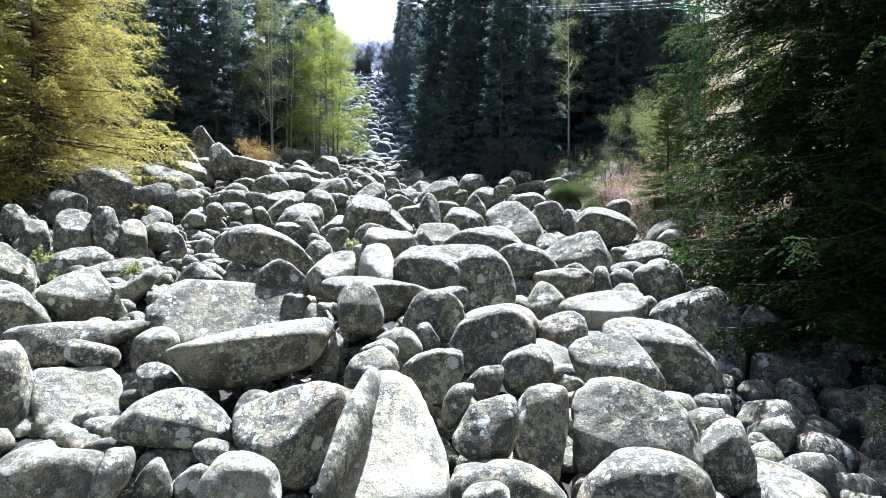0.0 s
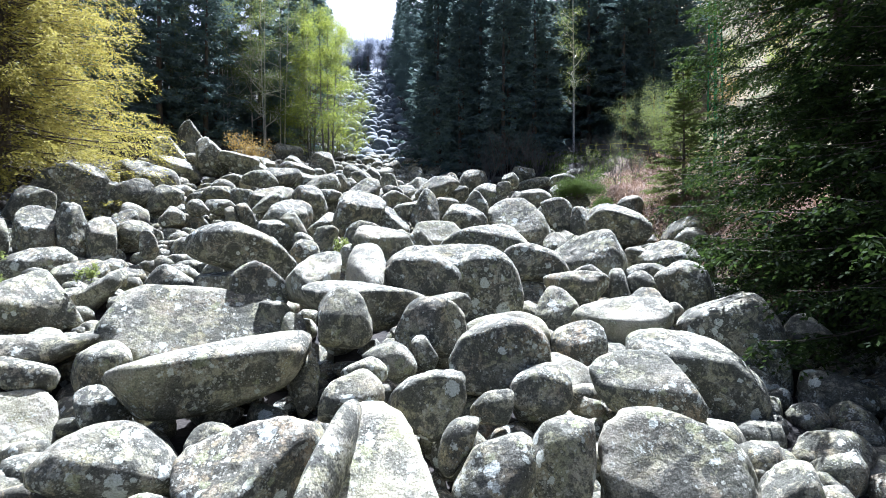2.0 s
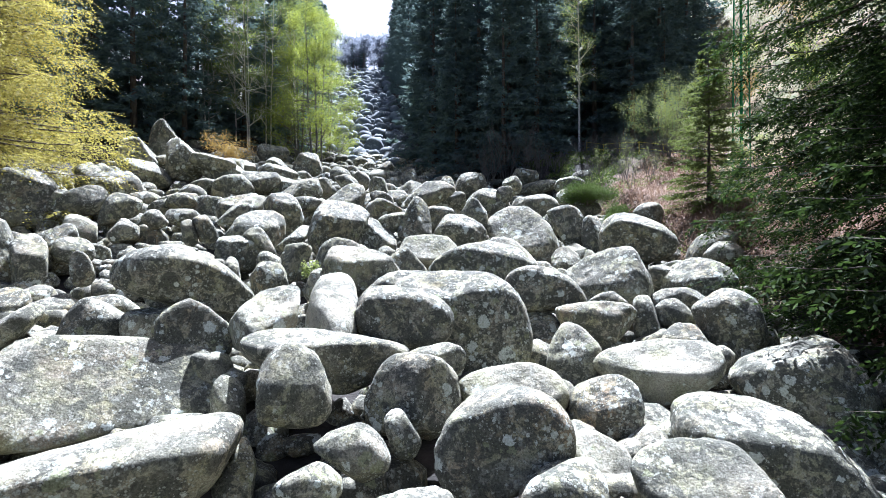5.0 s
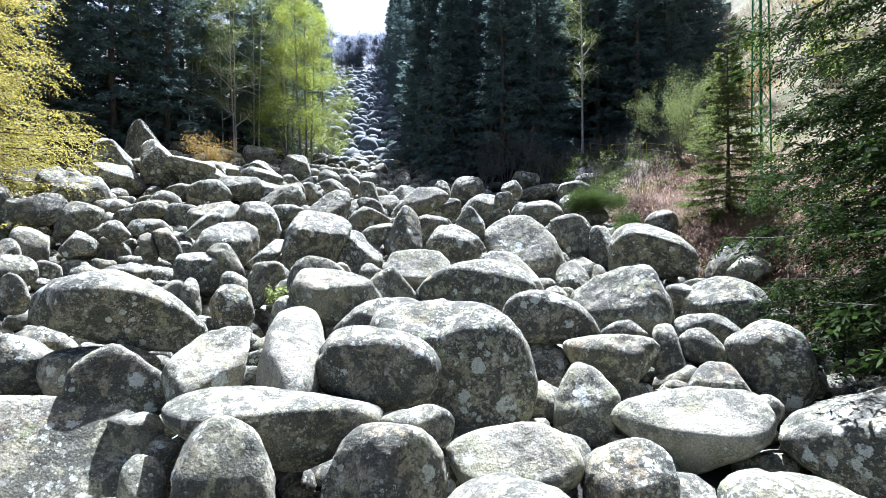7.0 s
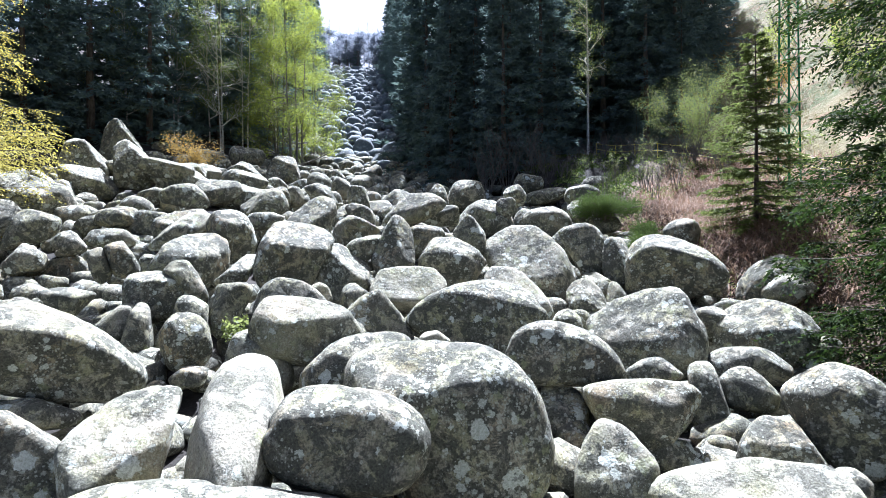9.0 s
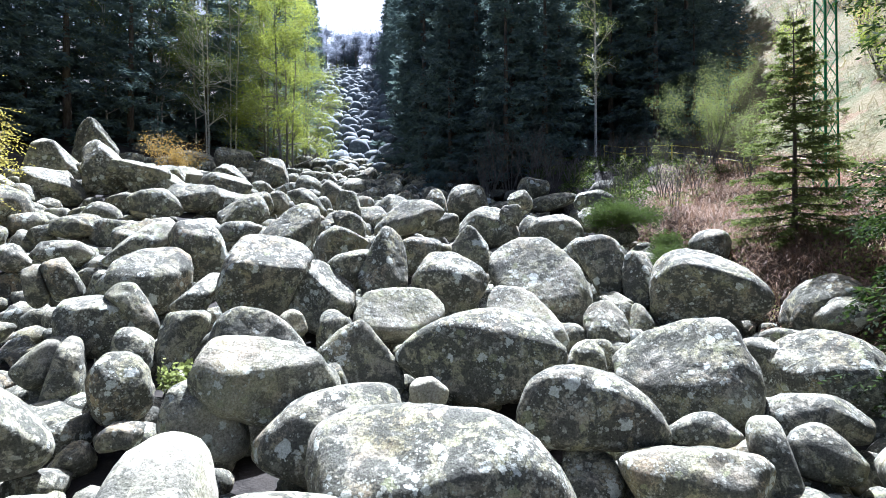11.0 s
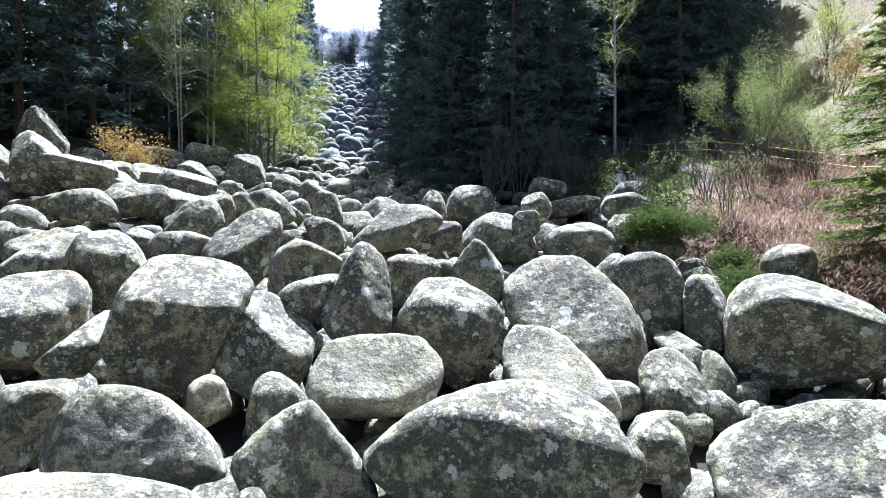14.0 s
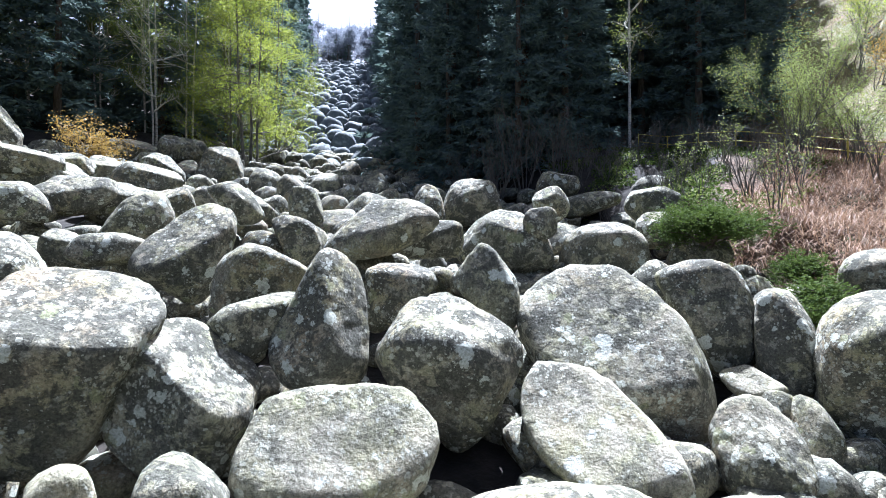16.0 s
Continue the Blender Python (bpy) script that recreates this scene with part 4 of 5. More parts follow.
B(-13.96, 35.55, 8.84, 2.21, 1.85, 2.01, 27, 0, 3.5, 0.20, 0.00, (0.6, -0.2, 0.75, 0.55), (-0.6, -0.5, 0.6, 0.6), (0, -1, 0.1, 0.65))
B(-15.40, 34.22, 7.75, 2.67, 1.61, 1.25, 30, -10, 3.2, 0.10, 0.00, (0.1, -0.5, 0.85, 0.55))
B(-18.14, 46.96, 10.97, 2.20, 1.74, 1.75, 25, -14, 3.4, 0.20, 0.00, (0.2, -0.7, 0.6, 0.6))
B(9.00, 37.95, 7.72, 2.47, 1.44, 1.08, -15, 0, 2.4, 0.20, 0.00)
B(-14.72, 26.72, 5.54, 1.01, 0.89, 1.01, 38, -20, 3.0, 0.20, 0.00)
B(-11.03, 21.83, 3.69, 1.24, 0.86, 0.76, 38, 0, 2.6, 0.10, 0.00)
B(-11.35, 23.61, 3.54, 0.82, 0.66, 0.68, 35, 0, 2.6, 0.10, 0.00)
B(-9.69, 20.16, 3.23, 0.67, 0.67, 0.85, 38, 10, 2.6, 0.30, 0.00)
B(-0.43, 28.51, 5.18, 1.43, 0.81, 0.60, 6, 4, 2.6, 0.10, 0.00)
B(-1.10, 34.95, 5.90, 3.78, 2.74, 2.78, 6, -8, 2.5, 0.40, -0.05, (0.35, -0.5, 0.8, 0.6), (-0.6, -0.6, 0.4, 0.65))
B(0.50, 33.78, 6.74, 1.28, 1.16, 1.38, 1, -4, 2.5, 0.40, 0.00)
B(3.17, 30.59, 6.20, 0.90, 0.68, 0.66, -11, -6, 2.5, 0.20, 0.00)
B(3.71, 31.96, 6.75, 1.02, 0.80, 0.80, -12, 25, 2.5, 0.20, 0.00)
B(5.31, 38.45, 8.01, 1.83, 1.23, 1.06, -12, 4, 2.5, 0.20, 0.00)
B(6.25, 31.52, 6.09, 0.99, 0.80, 0.82, -22, 20, 2.6, 0.10, 0.00)
B(-2.26, 34.18, 6.07, 1.85, 1.37, 1.34, 10, 4, 2.8, 0.10, 0.00)
B(-3.55, 34.50, 5.69, 1.74, 1.60, 1.95, 14, -30, 2.8, 0.10, 0.00)
B(-3.89, 32.67, 5.53, 1.58, 1.02, 0.85, 17, -8, 2.8, 0.10, 0.00)
B(-4.15, 32.33, 6.17, 0.92, 0.59, 0.48, 19, -8, 2.8, 0.10, 0.00)
B(-5.91, 33.72, 6.96, 1.01, 0.80, 0.81, 23, -20, 2.6, 0.10, 0.00)
B(-7.02, 32.11, 6.28, 1.61, 1.10, 0.98, 28, 16, 3.2, 0.30, 0.00, (-0.26, -0.45, 0.85, 0.55), (-0.32, -1, -0.20, 0.6))
B(-6.58, 32.84, 6.77, 1.52, 1.00, 0.86, 26, 8, 3.2, 0.10, 0.00, (-0.35, -0.45, 0.85, 0.55), (-0.35, -1, -0.20, 0.6))
B(-8.04, 33.54, 6.98, 2.27, 1.34, 1.04, 29, 10, 3.2, 0.10, 0.00, (0.42, -0.45, 0.85, 0.55), (0.24, -1, -0.02, 0.6))
B(-6.55, 28.63, 5.65, 0.95, 0.69, 0.64, 34, 6, 3.2, 0.10, 0.00, (0.30, -0.45, 0.85, 0.55), (-0.25, -1, -0.25, 0.6))
B(-11.82, 35.71, 8.01, 2.88, 1.72, 1.37, 35, -6, 3.2, 0.20, 0.00, (0.38, -0.45, 0.85, 0.55), (-0.33, -1, -0.10, 0.6))
B(-12.17, 34.96, 8.44, 2.55, 1.36, 0.80, 37, -4, 3.2, 0.10, 0.00, (0.17, -0.45, 0.85, 0.55), (0.00, -1, -0.31, 0.6))
B(-8.75, 42.27, 9.20, 2.40, 1.88, 1.92, 21, -12, 3.2, 0.40, 0.00, (-0.03, -0.45, 0.85, 0.55), (-0.33, -1, 0.07, 0.6))
B(-10.07, 39.70, 8.77, 1.88, 1.31, 1.18, 26, -10, 3.2, 0.20, 0.00, (0.37, -0.45, 0.85, 0.55), (0.04, -1, -0.25, 0.6))
B(-9.27, 36.99, 8.06, 2.53, 1.40, 1.02, 27, 0, 3.2, 0.20, 0.00, (0.41, -0.45, 0.85, 0.55), (0.06, -1, 0.04, 0.6))
B(-10.02, 42.65, 8.75, 1.65, 1.36, 1.44, 23, 0, 3.2, 0.10, 0.00, (0.35, -0.45, 0.85, 0.55), (0.01, -1, -0.19, 0.6))
B(-14.69, 46.06, 10.61, 3.11, 1.76, 1.30, 29, -8, 3.2, 0.10, 0.00, (0.10, -0.45, 0.85, 0.55), (-0.06, -1, -0.32, 0.6))
B(-12.49, 46.71, 10.87, 2.53, 1.61, 1.33, 25, 0, 3.0, 0.10, 0.00, (0, -0.5, 0.85, 0.6))
B(-11.98, 39.11, 8.66, 1.56, 1.16, 1.11, 31, -18, 3.2, 0.20, 0.00, (-0.19, -0.45, 0.85, 0.55), (0.25, -1, -0.38, 0.6))
B(-11.99, 37.13, 8.58, 1.61, 1.02, 0.83, 33, -10, 3.2, 0.10, 0.00, (-0.45, -0.45, 0.85, 0.55), (0.10, -1, -0.26, 0.6))
B(-6.37, 40.84, 8.22, 1.60, 1.35, 1.46, 17, -16, 2.6, 0.20, 0.00)
B(-4.53, 37.78, 7.75, 1.06, 0.94, 1.06, 15, 0, 2.5, 0.10, 0.00)
B(-3.02, 33.72, 6.81, 1.08, 0.99, 1.17, 13, 12, 2.6, 0.20, 0.00)
B(-4.88, 36.62, 6.99, 1.31, 0.95, 0.89, 17, -8, 2.6, 0.10, 0.00)
B(-4.07, 42.02, 8.23, 1.59, 1.37, 1.54, 11, -20, 2.6, 0.20, 0.00)
B(-3.52, 45.74, 8.72, 1.20, 1.12, 1.34, 9, -20, 2.5, 0.20, 0.00)
B(-1.87, 41.42, 8.21, 1.35, 1.20, 1.35, 6, 0, 2.5, 0.20, 0.00)
B(-12.82, 21.09, 3.46, 1.81, 1.81, 2.39, 31, 0, 3.0, 0.55, -0.02, (.5, -.8, .1, .6), (-.5, -.8, .2, .62))
B(-16.13, 27.65, 4.06, 2.48, 2.23, 2.62, 30, 0, 3.4, 0.30, 0.05, (0, -.5, .9, .6))
B(-11.78, 21.04, 3.43, 1.03, 1.08, 1.46, 29, 0, 3.6, 0.10, 0.00, (0.04, -0.5, 0.8, 0.55), (-0.03, -1, 0, 0.65))
B(-11.56, 22.14, 3.82, 0.99, 1.03, 1.38, 28, 0, 3.4, 0.10, 0.00, (-0.19, -0.5, 0.8, 0.55), (0.60, -1, 0, 0.65))
B(-15.58, 29.60, 4.68, 2.17, 1.58, 1.48, 28, -4, 3.6, 0.10, 0.00, (-0.37, -0.5, 0.8, 0.55), (-0.10, -1, 0, 0.65))
B(-13.75, 20.74, 3.67, 1.61, 1.45, 1.71, 34, 0, 3.4, 0.20, 0.05, (.1, -.6, .8, .6))
B(-16.53, 24.22, 4.90, 1.83, 1.35, 1.28, 34, -12, 3.2, 0.20, 0.00, (-0.36, -0.5, 0.8, 0.55), (0.16, -1, 0, 0.65))
B(-23.11, 33.08, 6.86, 5.33, 2.84, 1.25, 35, -42, 3.2, 0.00, 0.00, (-0.27, -0.5, 0.8, 0.55), (-0.17, -1, 0, 0.65))
B(-16.60, 26.76, 5.89, 3.71, 2.38, 2.02, 32, 0, 3.2, 0.35, 0.08, (.2, -1, .1, .6))
B(-16.96, 21.96, 4.20, 1.37, 1.14, 1.23, 38, 0, 3.2, 0.40, 0.00, (0.30, -0.5, 0.8, 0.55), (-0.22, -1, 0, 0.65))
B(-14.83, 20.10, 3.49, 1.13, 1.09, 1.35, 36, 0, 3.0, 0.30, 0.00, (0.07, -0.5, 0.8, 0.55), (0.49, -1, 0, 0.65))
B(-17.22, 24.47, 2.79, 1.40, 1.24, 1.42, 35, -10, 2.8, 0.30, 0.00, (-0.48, -0.5, 0.8, 0.55), (-0.53, -1, 0, 0.65))
B(-21.09, 29.00, 4.98, 2.43, 1.31, 0.71, 36, -40, 3.2, 0.00, 0.00, (-0.33, -0.5, 0.8, 0.55), (0.32, -1, 0, 0.65))
B(-19.82, 24.89, 3.47, 1.19, 1.03, 1.14, 39, 0, 3.2, 0.20, 0.00, (0.14, -0.5, 0.8, 0.55), (-0.32, -1, 0, 0.65))
B(-11.25, 19.08, 2.08, 1.87, 1.33, 1.23, 31, 0, 2.8, 0.20, 0.10, (-0.20, -0.5, 0.8, 0.55), (-0.39, -1, 0, 0.65))
B(0.45, 20.56, 2.43, 0.72, 0.59, 0.64, 2, 0, 2.5, 0.15, 0.00)
B(5.37, 25.12, 3.35, 0.55, 0.45, 0.48, -32, 0, 2.4, 0.20, 0.00)
B(-2.25, 22.12, 3.53, 0.65, 0.50, 0.51, 34, 10, 3.2, 0.40, 0.15)

# the narrow ridge stone along the flank of the long pale slab
B(-1.35, 8.0, 0.45, 0.42, 2.6, 0.6, -14, 0, 2.6, 0.1, 0.0, pitch=32)
# the long smooth pale stone that rises away from the way
B(-1.9, 15.85, 2.35, 1.08, 2.9, 1.15, 7, 0, 2.6, 0.0, 0.0, (0, -0.2, 1, 0.8), pitch=22, pale=0.85)

placed_at = np.array(placed)


def rubble(name, count, box, sizes, seed, lift, label, level=2, avoid=0.85, edge=0.3, singles=0, rock=None):
    """Stones that fill the bed between and beyond the single boulders, as one mesh."""
    rng = np.random.default_rng(seed)
    pool, pool_me, verts, faces, base = [], {}, [], [], 0
    for i in range(24):
        pool.append(boulder_points(1.0, rng.uniform(0.75, 1.1), rng.uniform(0.55, 0.85), rng.uniform(2.3, 3.6), rng.uniform(0, 0.35), rng.uniform(-0.1, 0.1), seed * 100 + i, level))
    cells = {}
    made = 0
    X, Y, Z0 = rng.uniform(box[0], box[1], count * 14), rng.uniform(box[2], box[3], count * 14), 0
    ok = (X > np.interp(Y, EDGE_Y, EDGE_L) - edge) & (X < np.interp(Y, EDGE_Y, EDGE_R) + edge)
    X, Y = X[ok], Y[ok]
    Z0, S = land(X, Y), rng.uniform(*sizes, len(X))
    for x, y, z, s in zip(X, Y, Z0 + S * lift, S):
        if made >= count:
            break
        near = np.hypot(placed_at[:, 0] - x, placed_at[:, 1] - y)
        if (near < placed_at[:, 3] * avoid + s * 0.25).any():
            continue
        key = (int(x // 2), int(y // 2))
        close = [q for a in (-1, 0, 1) for b in (-1, 0, 1) for q in cells.get((key[0] + a, key[1] + b), ())]
        if any(math.hypot(q[0] - x, q[1] - y) < 0.40 * (q[2] + s) for q in close):
            continue
        cells.setdefault(key, []).append((x, y, s))
        which = rng.integers(24)
        v, f = pool[which]
        turn = np.array(Euler((rng.normal(0, 0.25), rng.normal(0, 0.25), rng.uniform(0, 6.28))).to_matrix())
        made += 1
        if made <= singles:
            if which not in pool_me:
                pool_me[which] = mesh_from("stone", v, f, ROCK, True)
            ob = new("stone", pool_me[which])
            ob.matrix_basis = Matrix.Translation((x, y, z)) @ Matrix(turn.tolist()).to_4x4() @ Matrix.Scale(s, 4)
            ob.color = (*(rng.uniform(0.0, 0.35),) * 3, 1)
            tagged(ob, "rounded grey lichened stone wedged between larger boulders", "stone", "stones between the boulders")
            continue
        verts.append(v * s @ turn.T + (x, y, z))
        faces.append(f + base)
        base += len(v)
    ob = new(name, mesh_from(name, np.concatenate(verts), np.concatenate(faces), rock or ROCK_STUFF, True))
    return tagged(ob, label, "rocks", kind="stuff")


rubble("bed_stones", 900, (-19, 13, -4, 34), (0.6, 1.3), 3, 0.16, "smaller grey lichened stones wedged between the boulders", 3, 0.55, 0.3, 150)
rubble("gap_stones", 1300, (-19, 13, -2, 33), (0.55, 1.15), 8, 0.14, "small stones in the gaps between the boulders", 2, 0.1)
rubble("upper_bed_stones", 620, (-19, 9, 29, 60), (0.7, 1.6), 4, 0.42, "crowded grey boulders of the upper stone river", 3, 0.75, 0.3, 150)
rubble("channel_stones", 1300, (-30, 2, 55, 150), (0.9, 2.3), 6, 0.25, "far crowded haze-tinted boulders climbing the narrow stone channel", 2, 0.5, 0.5, 0, ROCK_HAZED)
rubble("near_stones", 140, (-17, 12, -8, 6), (0.8, 1.9), 7, 0.1, "grey boulders under and behind the viewpoint", 3, 0.9)


# ---- trees ----
def tube(points, radii, sides=6):
    """A tapering round limb along points."""
    pts, rad = np.asarray(points, float), np.asarray(radii, float)
    t = np.gradient(pts, axis=0)
    t /= np.linalg.norm(t, axis=1)[:, None] + 1e-9
    ref = np.where(np.abs(t[:, 2:3]) > 0.9, [[1.0, 0, 0]], [[0, 0, 1.0]])
    a = np.cross(t, ref)
    a /= np.linalg.norm(a, axis=1)[:, None] + 1e-9
    b = np.cross(t, a)
    ang = np.linspace(0, 2 * np.pi, sides, endpoint=False)
    v = pts[:, None] + rad[:, None, None] * (np.cos(ang)[None, :, None] * a[:, None] + np.sin(ang)[None, :, None] * b[:, None])
    n = len(pts)
    i = np.arange(n * sides).reshape(n, sides)
    f = np.stack([i[:-1], np.roll(i, -1, 1)[:-1], np.roll(i, -1, 1)[1:], i[1:]], -1).reshape(-1, 4)
    return v.reshape(-1, 3), f


class Heap:
    """Gathers pieces into one mesh."""

    def __init__(self):
        self.v, self.f3, self.f4, self.base = [], [], [], 0

    def add(self, v, f):
        v, f = np.asarray(v), np.asarray(f)
        if not len(v):
            return
        self.v.append(v)
        (self.f3 if f.shape[1] == 3 else self.f4).append(f + self.base)
        self.base += len(v)

    def mesh(self, name, material, smooth=False):
        groups = [np.concatenate(g) for g in (self.f3, self.f4) if g]
        return mesh_from(name, np.concatenate(self.v), groups, material, smooth)


def needles(rng, p0, p1, count, length, width):
    """Thin needles or needle tufts on both sides of twigs that run from p0 to p1 (n, 3)."""
    n = len(p0)
    t = unit(p1 - p0)
    side = unit(np.cross(t, [0, 0, 1.0]) + 1e-6)
    s = (np.arange(count) + 0.5) / count
    base = p0[:, None] + (p1 - p0)[:, None] * s[None, :, None]
    flip = np.where(np.arange(count) % 2, 1.0, -1.0)[None, :, None]
    d = unit(t[:, None] * 0.75 + side[:, None] * flip * 0.8 + rng.normal(0, 0.28, (n, count, 3)))
    l = (length * rng.uniform(0.7, 1.25, (n, count)) * (1.1 - 0.55 * s[None]))[..., None]
    tip = base + d * l
    w = unit(np.cross(d, rng.normal(0, 1, (n, count, 3)))) * width / 2
    midp = base + d * l * 0.45
    v = np.stack([base, midp + w, tip, midp - w], 2).reshape(-1, 3)
    return v, np.arange(len(v)).reshape(-1, 4)


def leaves(rng, centres, size):
    """Small folded leaves, one at each centre."""
    n = len(centres)
    a = unit(rng.normal(0, 1, (n, 3)) * (1, 1, 0.7))
    b = unit(np.cross(a, rng.normal(0, 1, (n, 3))))
    l = (size * rng.uniform(0.6, 1.3, n))[:, None]
    v = np.stack([centres - a * l * 0.5, centres + b * l * 0.3, centres + a * l * 0.55, centres - b * l * 0.3], 1).reshape(-1, 3)
    return v, np.arange(4 * n).reshape(-1, 4)


def spruce(height, radius, seed, whorls, arms, twigs, need, needle_len, needle_w, low=0.06, droop=0.35, gaps=0.12, far=False, hang=0.0):
    """Trunk and crown meshes of a spruce: whorled drooping boughs with hanging needled twigs."""
    rng = np.random.default_rng(seed)
    zz = np.linspace(0, height, 12)
    wob = np.cumsum(rng.normal(0, 0.012 * height / 12, (12, 2)), 0)
    rad = 0.013 * height * (1 - zz / height * 0.96) + 0.004
    trunk = Heap()
    trunk.add(*tube(np.c_[wob, zz], rad, 9))
    P0, P1 = [], []
    for k in range(whorls):
        s = low + (1 - low) * (k + rng.uniform(-0.3, 0.3)) / whorls
        s = min(max(s, low), 0.985)
        reach = radius * (1 - s) ** 0.8 * (0.55 + 0.45 * min(1, (s + 0.12) / 0.25)) + 0.12
        for j in range(arms):
            if rng.random() < gaps:
                continue
            ang = rng.uniform(0, 2 * np.pi)
            L = reach * rng.uniform(0.65, 1.12)
            z0 = s * height
            u = np.linspace(0, 1, 7)
            drop = droop * (1 - 0.75 * s) * rng.uniform(0.7, 1.3)
            rise = 0.25 * s
            line = np.c_[np.cos(ang) * L * u, np.sin(ang) * L * u, z0 + L * (rise * u - drop * 1.7 * u ** 1.2 + drop * 0.95 * u ** 2.4)]
            line[:, :2] += np.array([np.interp(z0, zz, wob[:, 0]), np.interp(z0, zz, wob[:, 1])])
            if not far:
                trunk.add(*tube(line, np.linspace(0.006 * L + 0.010, 0.004, 7), 4))
            m = max(3, int(twigs * L / radius + 2))
            uu = rng.uniform(0.12, 1.0, m) ** 0.8
            at = np.stack([np.interp(uu, u, line[:, i]) for i in range(3)], -1)
            out = unit(line[-1] - line[0])
            sidev = np.array([-np.sin(ang), np.cos(ang), 0])
            flip = rng.choice([-1.0, 1.0], m)[:, None]
            dirs = unit(out * rng.uniform(0.35, 1.0, (m, 1)) + sidev * flip * rng.uniform(0.2, 1.0, (m, 1)) + np.array([0, 0, -1.0]) * rng.uniform(0.0, 0.75 + hang, (m, 1)))
            tl = (0.10 * radius + 0.16 * L) * rng.uniform(0.55, 1.2, (m, 1)) * (1.15 - 0.6 * uu[:, None])
            P0.append(at)
            P1.append(at + dirs * tl)
            P0.append(line[2:-1])
            P1.append(line[3:])
    crown = Heap()
    P0, P1 = np.concatenate(P0), np.concatenate(P1)
    crown.add(*needles(rng, P0, P1, need, needle_len, needle_w))
    return trunk.mesh("trunk", BARK, True), crown


def limbs(rng, start, direction, length, radius, depth, heap, ends, spread_angle=0.6, up=0.25, kids=3):
    """Forking limbs; the outermost shoots go to ends."""
    n = 5
    pts = [np.array(start, float)]
    d = unit(np.array(direction, float))
    for i in range(n):
        d = unit(d + rng.normal(0, 0.10, 3) + np.array([0, 0, up * 0.12]))
        pts.append(pts[-1] + d * length / n)
    pts = np.array(pts)
    heap.add(*tube(pts, np.linspace(radius, radius * 0.55, n + 1), 5 if depth > 0 else 4))
    if depth == 0:
        ends.append(pts)
        return
    for k in range(kids):
        s = rng.integers(2, n + 1)
        side = unit(np.cross(d, rng.normal(0, 1, 3)))
        nd = unit(d * math.cos(spread_angle) + side * math.sin(spread_angle) * rng.uniform(0.6, 1.3) + np.array([0, 0, up * 0.4]))
        limbs(rng, pts[s], nd, length * rng.uniform(0.5, 0.8), radius * 0.5, depth - 1, heap, ends, spread_angle, up, kids)
    ends.append(pts[3:])


def broadleaf(height, seed, stems, crown_from, reach, leaf_count, leaf_size, bark, leaf, droop=0.0, lean=0.05, scatter=0.35, tiers=16, trunk_r=0.011):
    """A slender broad-leaved tree: one or more leaning stems, side limbs from crown_from upwards, and many leaves."""
    rng = np.random.default_rng(seed)
    wood, spots_at = Heap(), []
    for sidx in range(stems):
        a = rng.uniform(0, 2 * np.pi)
        foot = np.array([math.cos(a), math.sin(a), 0]) * (0.35 * (stems > 1)) * rng.uniform(0.5, 1.5)
        h = height * rng.uniform(0.8, 1.0) if sidx else height
        zz = np.linspace(0, h, 10)
        bend = np.cumsum(rng.normal(0, lean * h / 10, (10, 2)), 0) + np.outer(zz, (math.cos(a) * lean, math.sin(a) * lean))
        line = np.c_[foot[0] + bend[:, 0], foot[1] + bend[:, 1], zz]
        line[0, 2] -= 0.4
        wood.add(*tube(line, trunk_r * h * (1 - zz / h * 0.9), 8))
        for k in range(tiers):
            s = crown_from + (1 - crown_from) * (k + rng.random()) / tiers
            ang = rng.uniform(0, 2 * np.pi)
            at = np.array([np.interp(s * h, zz, line[:, i]) for i in range(3)])
            L = reach * (1.05 - 0.75 * (s - crown_from) / (1 - crown_from)) * rng.uniform(0.6, 1.15)
            ends = []
            limbs(rng, at, (math.cos(ang), math.sin(ang), 0.45 - droop), L * 0.62, 0.0035 * h * (1.1 - s) + 0.008, 2, wood, ends, 0.55, 0.25 - droop, 3)
            spots_at += ends
    pts = np.concatenate(spots_at)
    pick = rng.integers(0, len(pts), leaf_count)
    c = pts[pick] + rng.normal(0, scatter, (leaf_count, 3)) * (1, 1, 0.6)
    crown = Heap()
    crown.add(*leaves(rng, c, leaf_size))
    return wood.mesh("trunk", bark, True), crown.mesh("crown", leaf)


def plant_tree(name, parts, x, y, label, category, group="", turn=0.0, scale=1.0, sink=0.25):
    ob = thing(name, pose(x, y, float(land(x, y)) - sink, 0, 0, turn), label, category, group)
    ob.scale = (scale,) * 3
    for part_name, me in parts:
        part(part_name, me, ob)
    return ob


def copies(first, spots_list, rng, group):
    for x, y, s in spots_list:
        ob = copy_thing(first, pose(x, y, float(land(x, y)) - 0.25, 0, 0, rng.uniform(0, 360)))
        ob.scale = (s * rng.uniform(0.93, 1.07), s * rng.uniform(0.93, 1.07), s)


rng = np.random.default_rng(11)

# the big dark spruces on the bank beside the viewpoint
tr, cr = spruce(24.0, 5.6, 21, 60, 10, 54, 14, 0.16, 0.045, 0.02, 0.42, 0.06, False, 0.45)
plant_tree("spruce", [("trunk", tr), ("crown", cr.mesh("crown", NEEDLE_NEAR_SHADE))], 12.3, 18.8, "tall dark green spruce with boughs hanging over the boulders", "tree", turn=30)
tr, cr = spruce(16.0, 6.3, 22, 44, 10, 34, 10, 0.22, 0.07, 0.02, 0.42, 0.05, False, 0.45)
